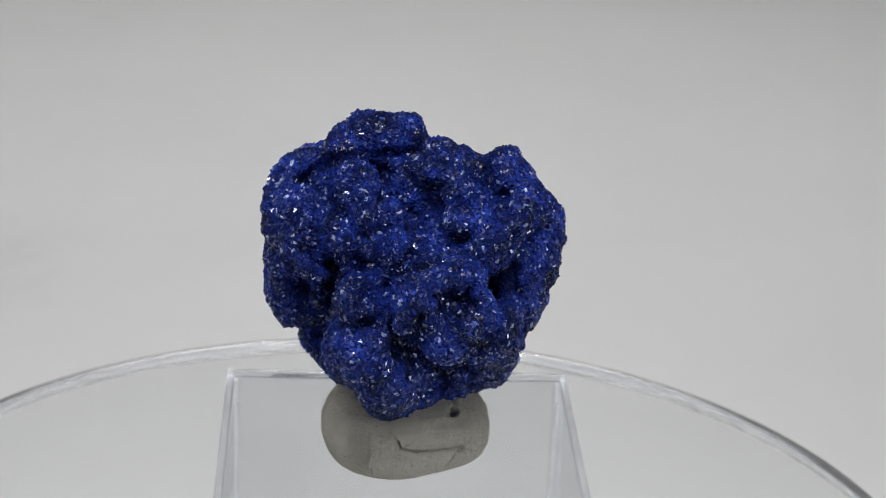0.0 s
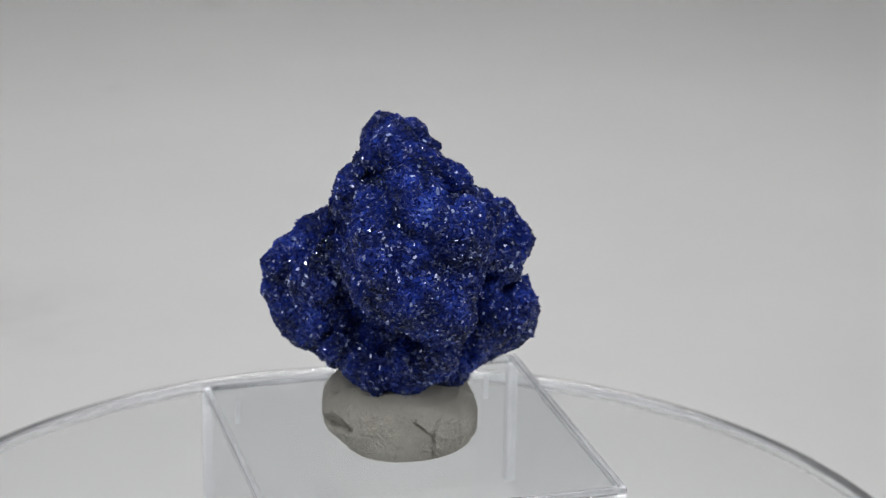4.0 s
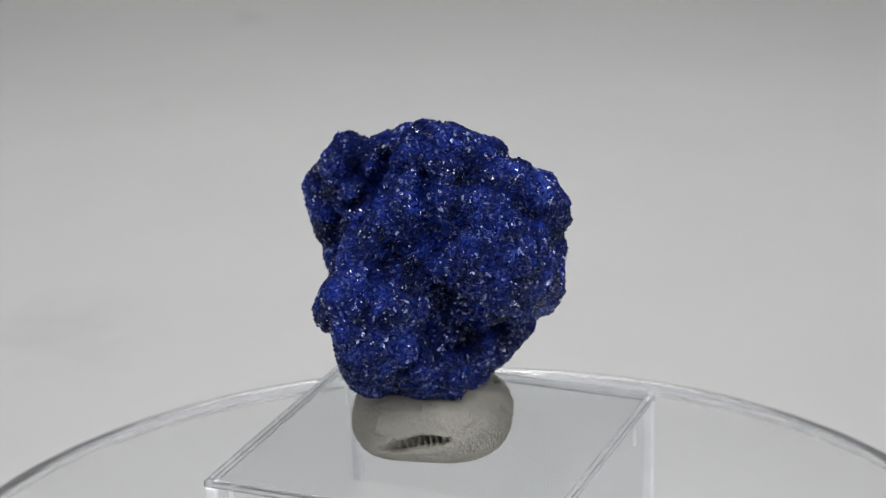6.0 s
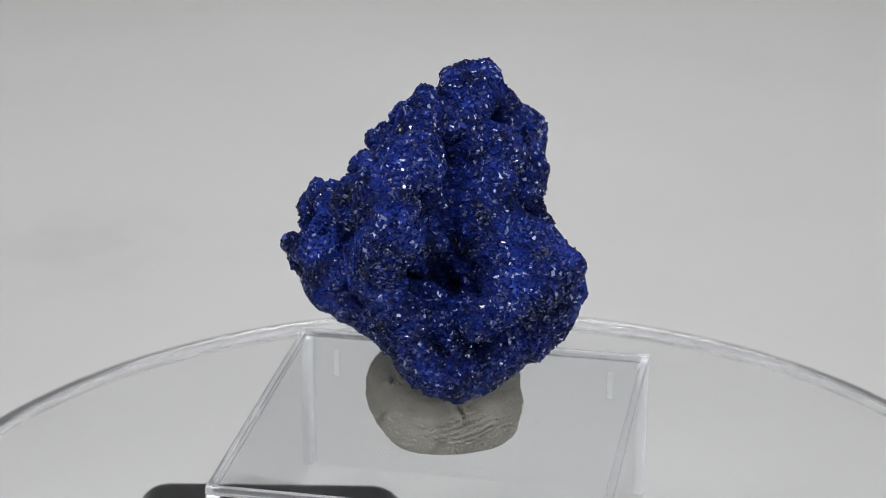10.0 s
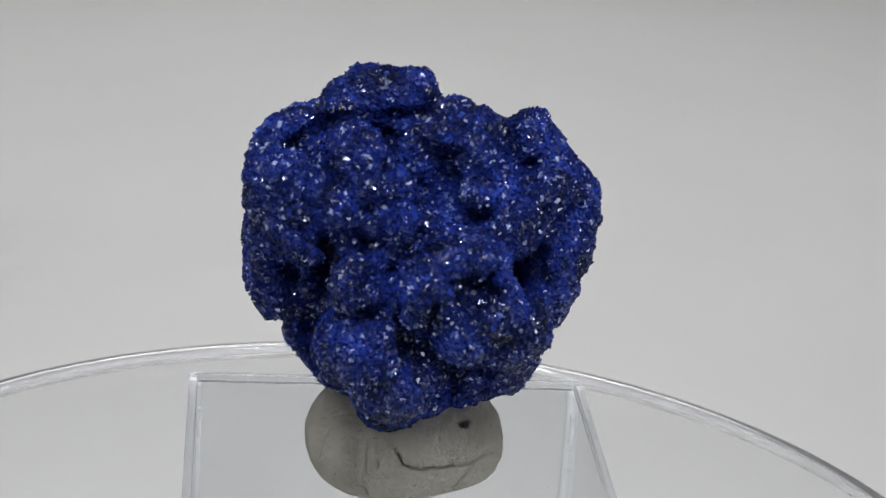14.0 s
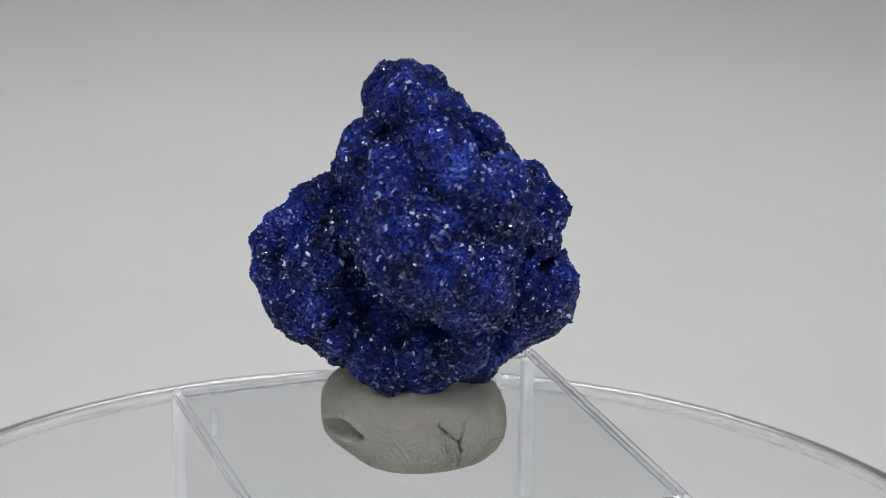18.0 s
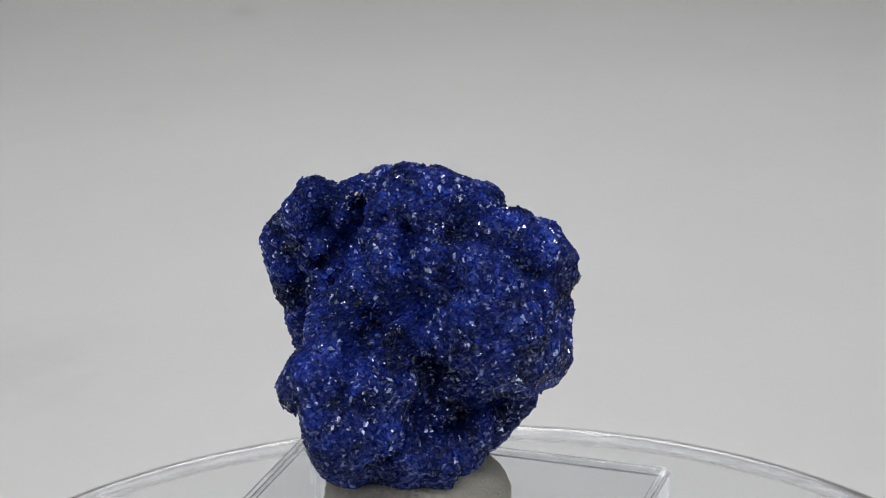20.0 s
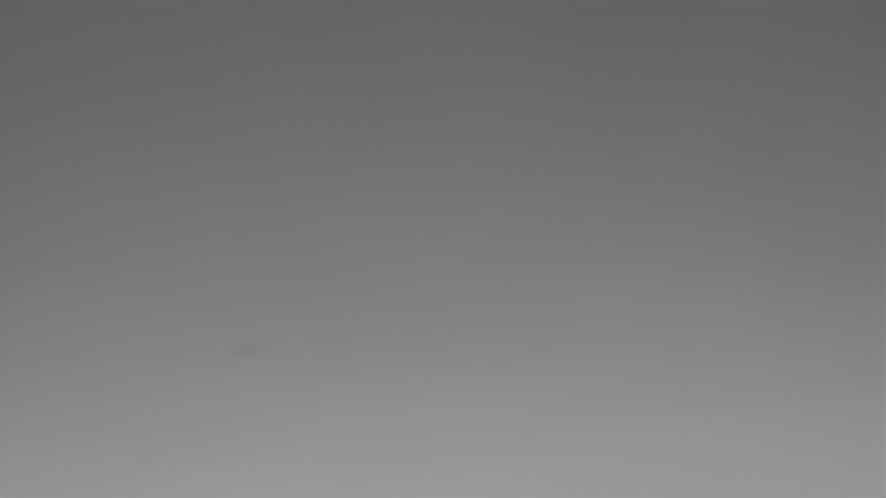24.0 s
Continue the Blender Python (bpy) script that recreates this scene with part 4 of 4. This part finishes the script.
def azurite():
    base = new("azurite_specimen")
    axes, field = azurite_surface(0.19)
    verts, quads = skin(axes, field)
    body = mesh_from("mass", verts * MM, quads, MASS)
    part("mass", body, None, base, "deep blue botryoidal azurite mass")
    # crystals over the skin
    tri = np.concatenate([quads[:, [0, 1, 2]], quads[:, [0, 2, 3]]])
    a, b, c = verts[tri[:, 0]], verts[tri[:, 1]], verts[tri[:, 2]]
    nrm = np.cross(b - a, c - a)
    area = np.linalg.norm(nrm, axis=1)
    ok = area > 1e-9
    a, b, c, nrm, area = a[ok], b[ok], c[ok], nrm[ok], area[ok]
    nrm /= area[:, None]
    rng = np.random.default_rng(3)
    many = 78000
    pick = rng.choice(len(area), many, p=area / area.sum())
    u, v = rng.random(many), rng.random(many)
    w = u + v > 1
    u[w], v[w] = 1 - u[w], 1 - v[w]
    pos = a[pick] + (b - a)[pick] * u[:, None] + (c - a)[pick] * v[:, None]
    n0 = nrm[pick]
    size = 0.27 + 0.46 * rng.random(many) ** 2.2
    shape, sides = crystal_shape()
    # tablet plane tilts away from the skin
    axis = rng.normal(size=(many, 3))
    up = n0 + axis * 0.30
    up /= np.linalg.norm(up, axis=1)[:, None]
    xx = np.cross(up, rng.normal(size=(many, 3)))
    xx /= np.linalg.norm(xx, axis=1)[:, None]
    yy = np.cross(up, xx)
    turn = np.stack([xx, yy, up], 2) * size[:, None, None]
    pts = np.einsum("nij,kj->nki", turn, shape) + (pos + n0 * 0.015)[:, None]
    fs = (np.array(sides)[None] + (np.arange(many) * 8)[:, None, None]).reshape(-1, 4)
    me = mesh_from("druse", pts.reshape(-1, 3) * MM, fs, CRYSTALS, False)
    tagged(part("druse", me, None, base, "druse of tiny blue crystals, a few painted near-white as glints"), kind="stuff")
    # the larger crystals, one by one, many painted pale to read as glints
    order = rng.choice(len(area), 300, p=area / area.sum())
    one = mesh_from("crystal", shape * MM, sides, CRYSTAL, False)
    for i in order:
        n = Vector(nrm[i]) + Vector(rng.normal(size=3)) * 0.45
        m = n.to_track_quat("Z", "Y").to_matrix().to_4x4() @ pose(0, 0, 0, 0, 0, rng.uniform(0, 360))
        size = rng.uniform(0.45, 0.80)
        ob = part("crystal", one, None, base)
        ob.matrix_basis = Matrix.Translation((a[i] + nrm[i] * 0.07) * MM) @ m @ Matrix.Diagonal((size, size * rng.uniform(0.6, 1.1), size, 1))
    # pale matrix grains caught in the hollows
    grain = bmesh.new()
    bmesh.ops.create_icosphere(grain, subdivisions=1, radius=1.0)
    for v in grain.verts:
        v.co *= 1 + 0.25 * noise.noise(v.co * 3)
    gm = bpy.data.meshes.new("matrix_grain")
    grain.to_mesh(gm)
    grain.free()
    gm.materials.append(GRAIN)
    for (x, y, z), spread, count in GRAINS:
        d = np.linalg.norm(verts - (x, y, z), axis=1)
        near = np.argsort(d)[:max(6, int(spread * 160))]
        for i in rng.choice(near, count):
            size = rng.uniform(0.06, 0.17) * MM
            ob = part("matrix_grain", gm, None, base, "pale tan matrix grain")
            ob.matrix_basis = Matrix.Translation(verts[i] * MM) @ Euler(rng.uniform(0, 6, 3)).to_matrix().to_4x4() @ Matrix.Diagonal((size, size * 0.8, size * 0.7, 1))
    return tagged(base, "deep blue botryoidal azurite cluster with sparkling crystal druse", "mineral")


disc = turntable()
drive_box()
box = display_box()
lump = putty()
rock = azurite()

SPIN = [(disc, (0, 0, DISC_TOP), 0), (box, (*BOX_AT, DISC_TOP + 0.0002), BOX_TURN), (lump, (0.00253, -0.00117, BOX_TOP), 0), (rock, ROCK_AT, 0)]


def motions():
    """All that stands on the disc turns with it at one even pace."""
    for thing, at, turn in SPIN:
        rows = []
        for i in range(49):
            t = i * 0.5
            rows.append((t, pose(0, 0, 0, 0, 0, 360 * t / PERIOD) @ pose(*at, 0, 0, turn)))
        walk(thing, rows)


motions()
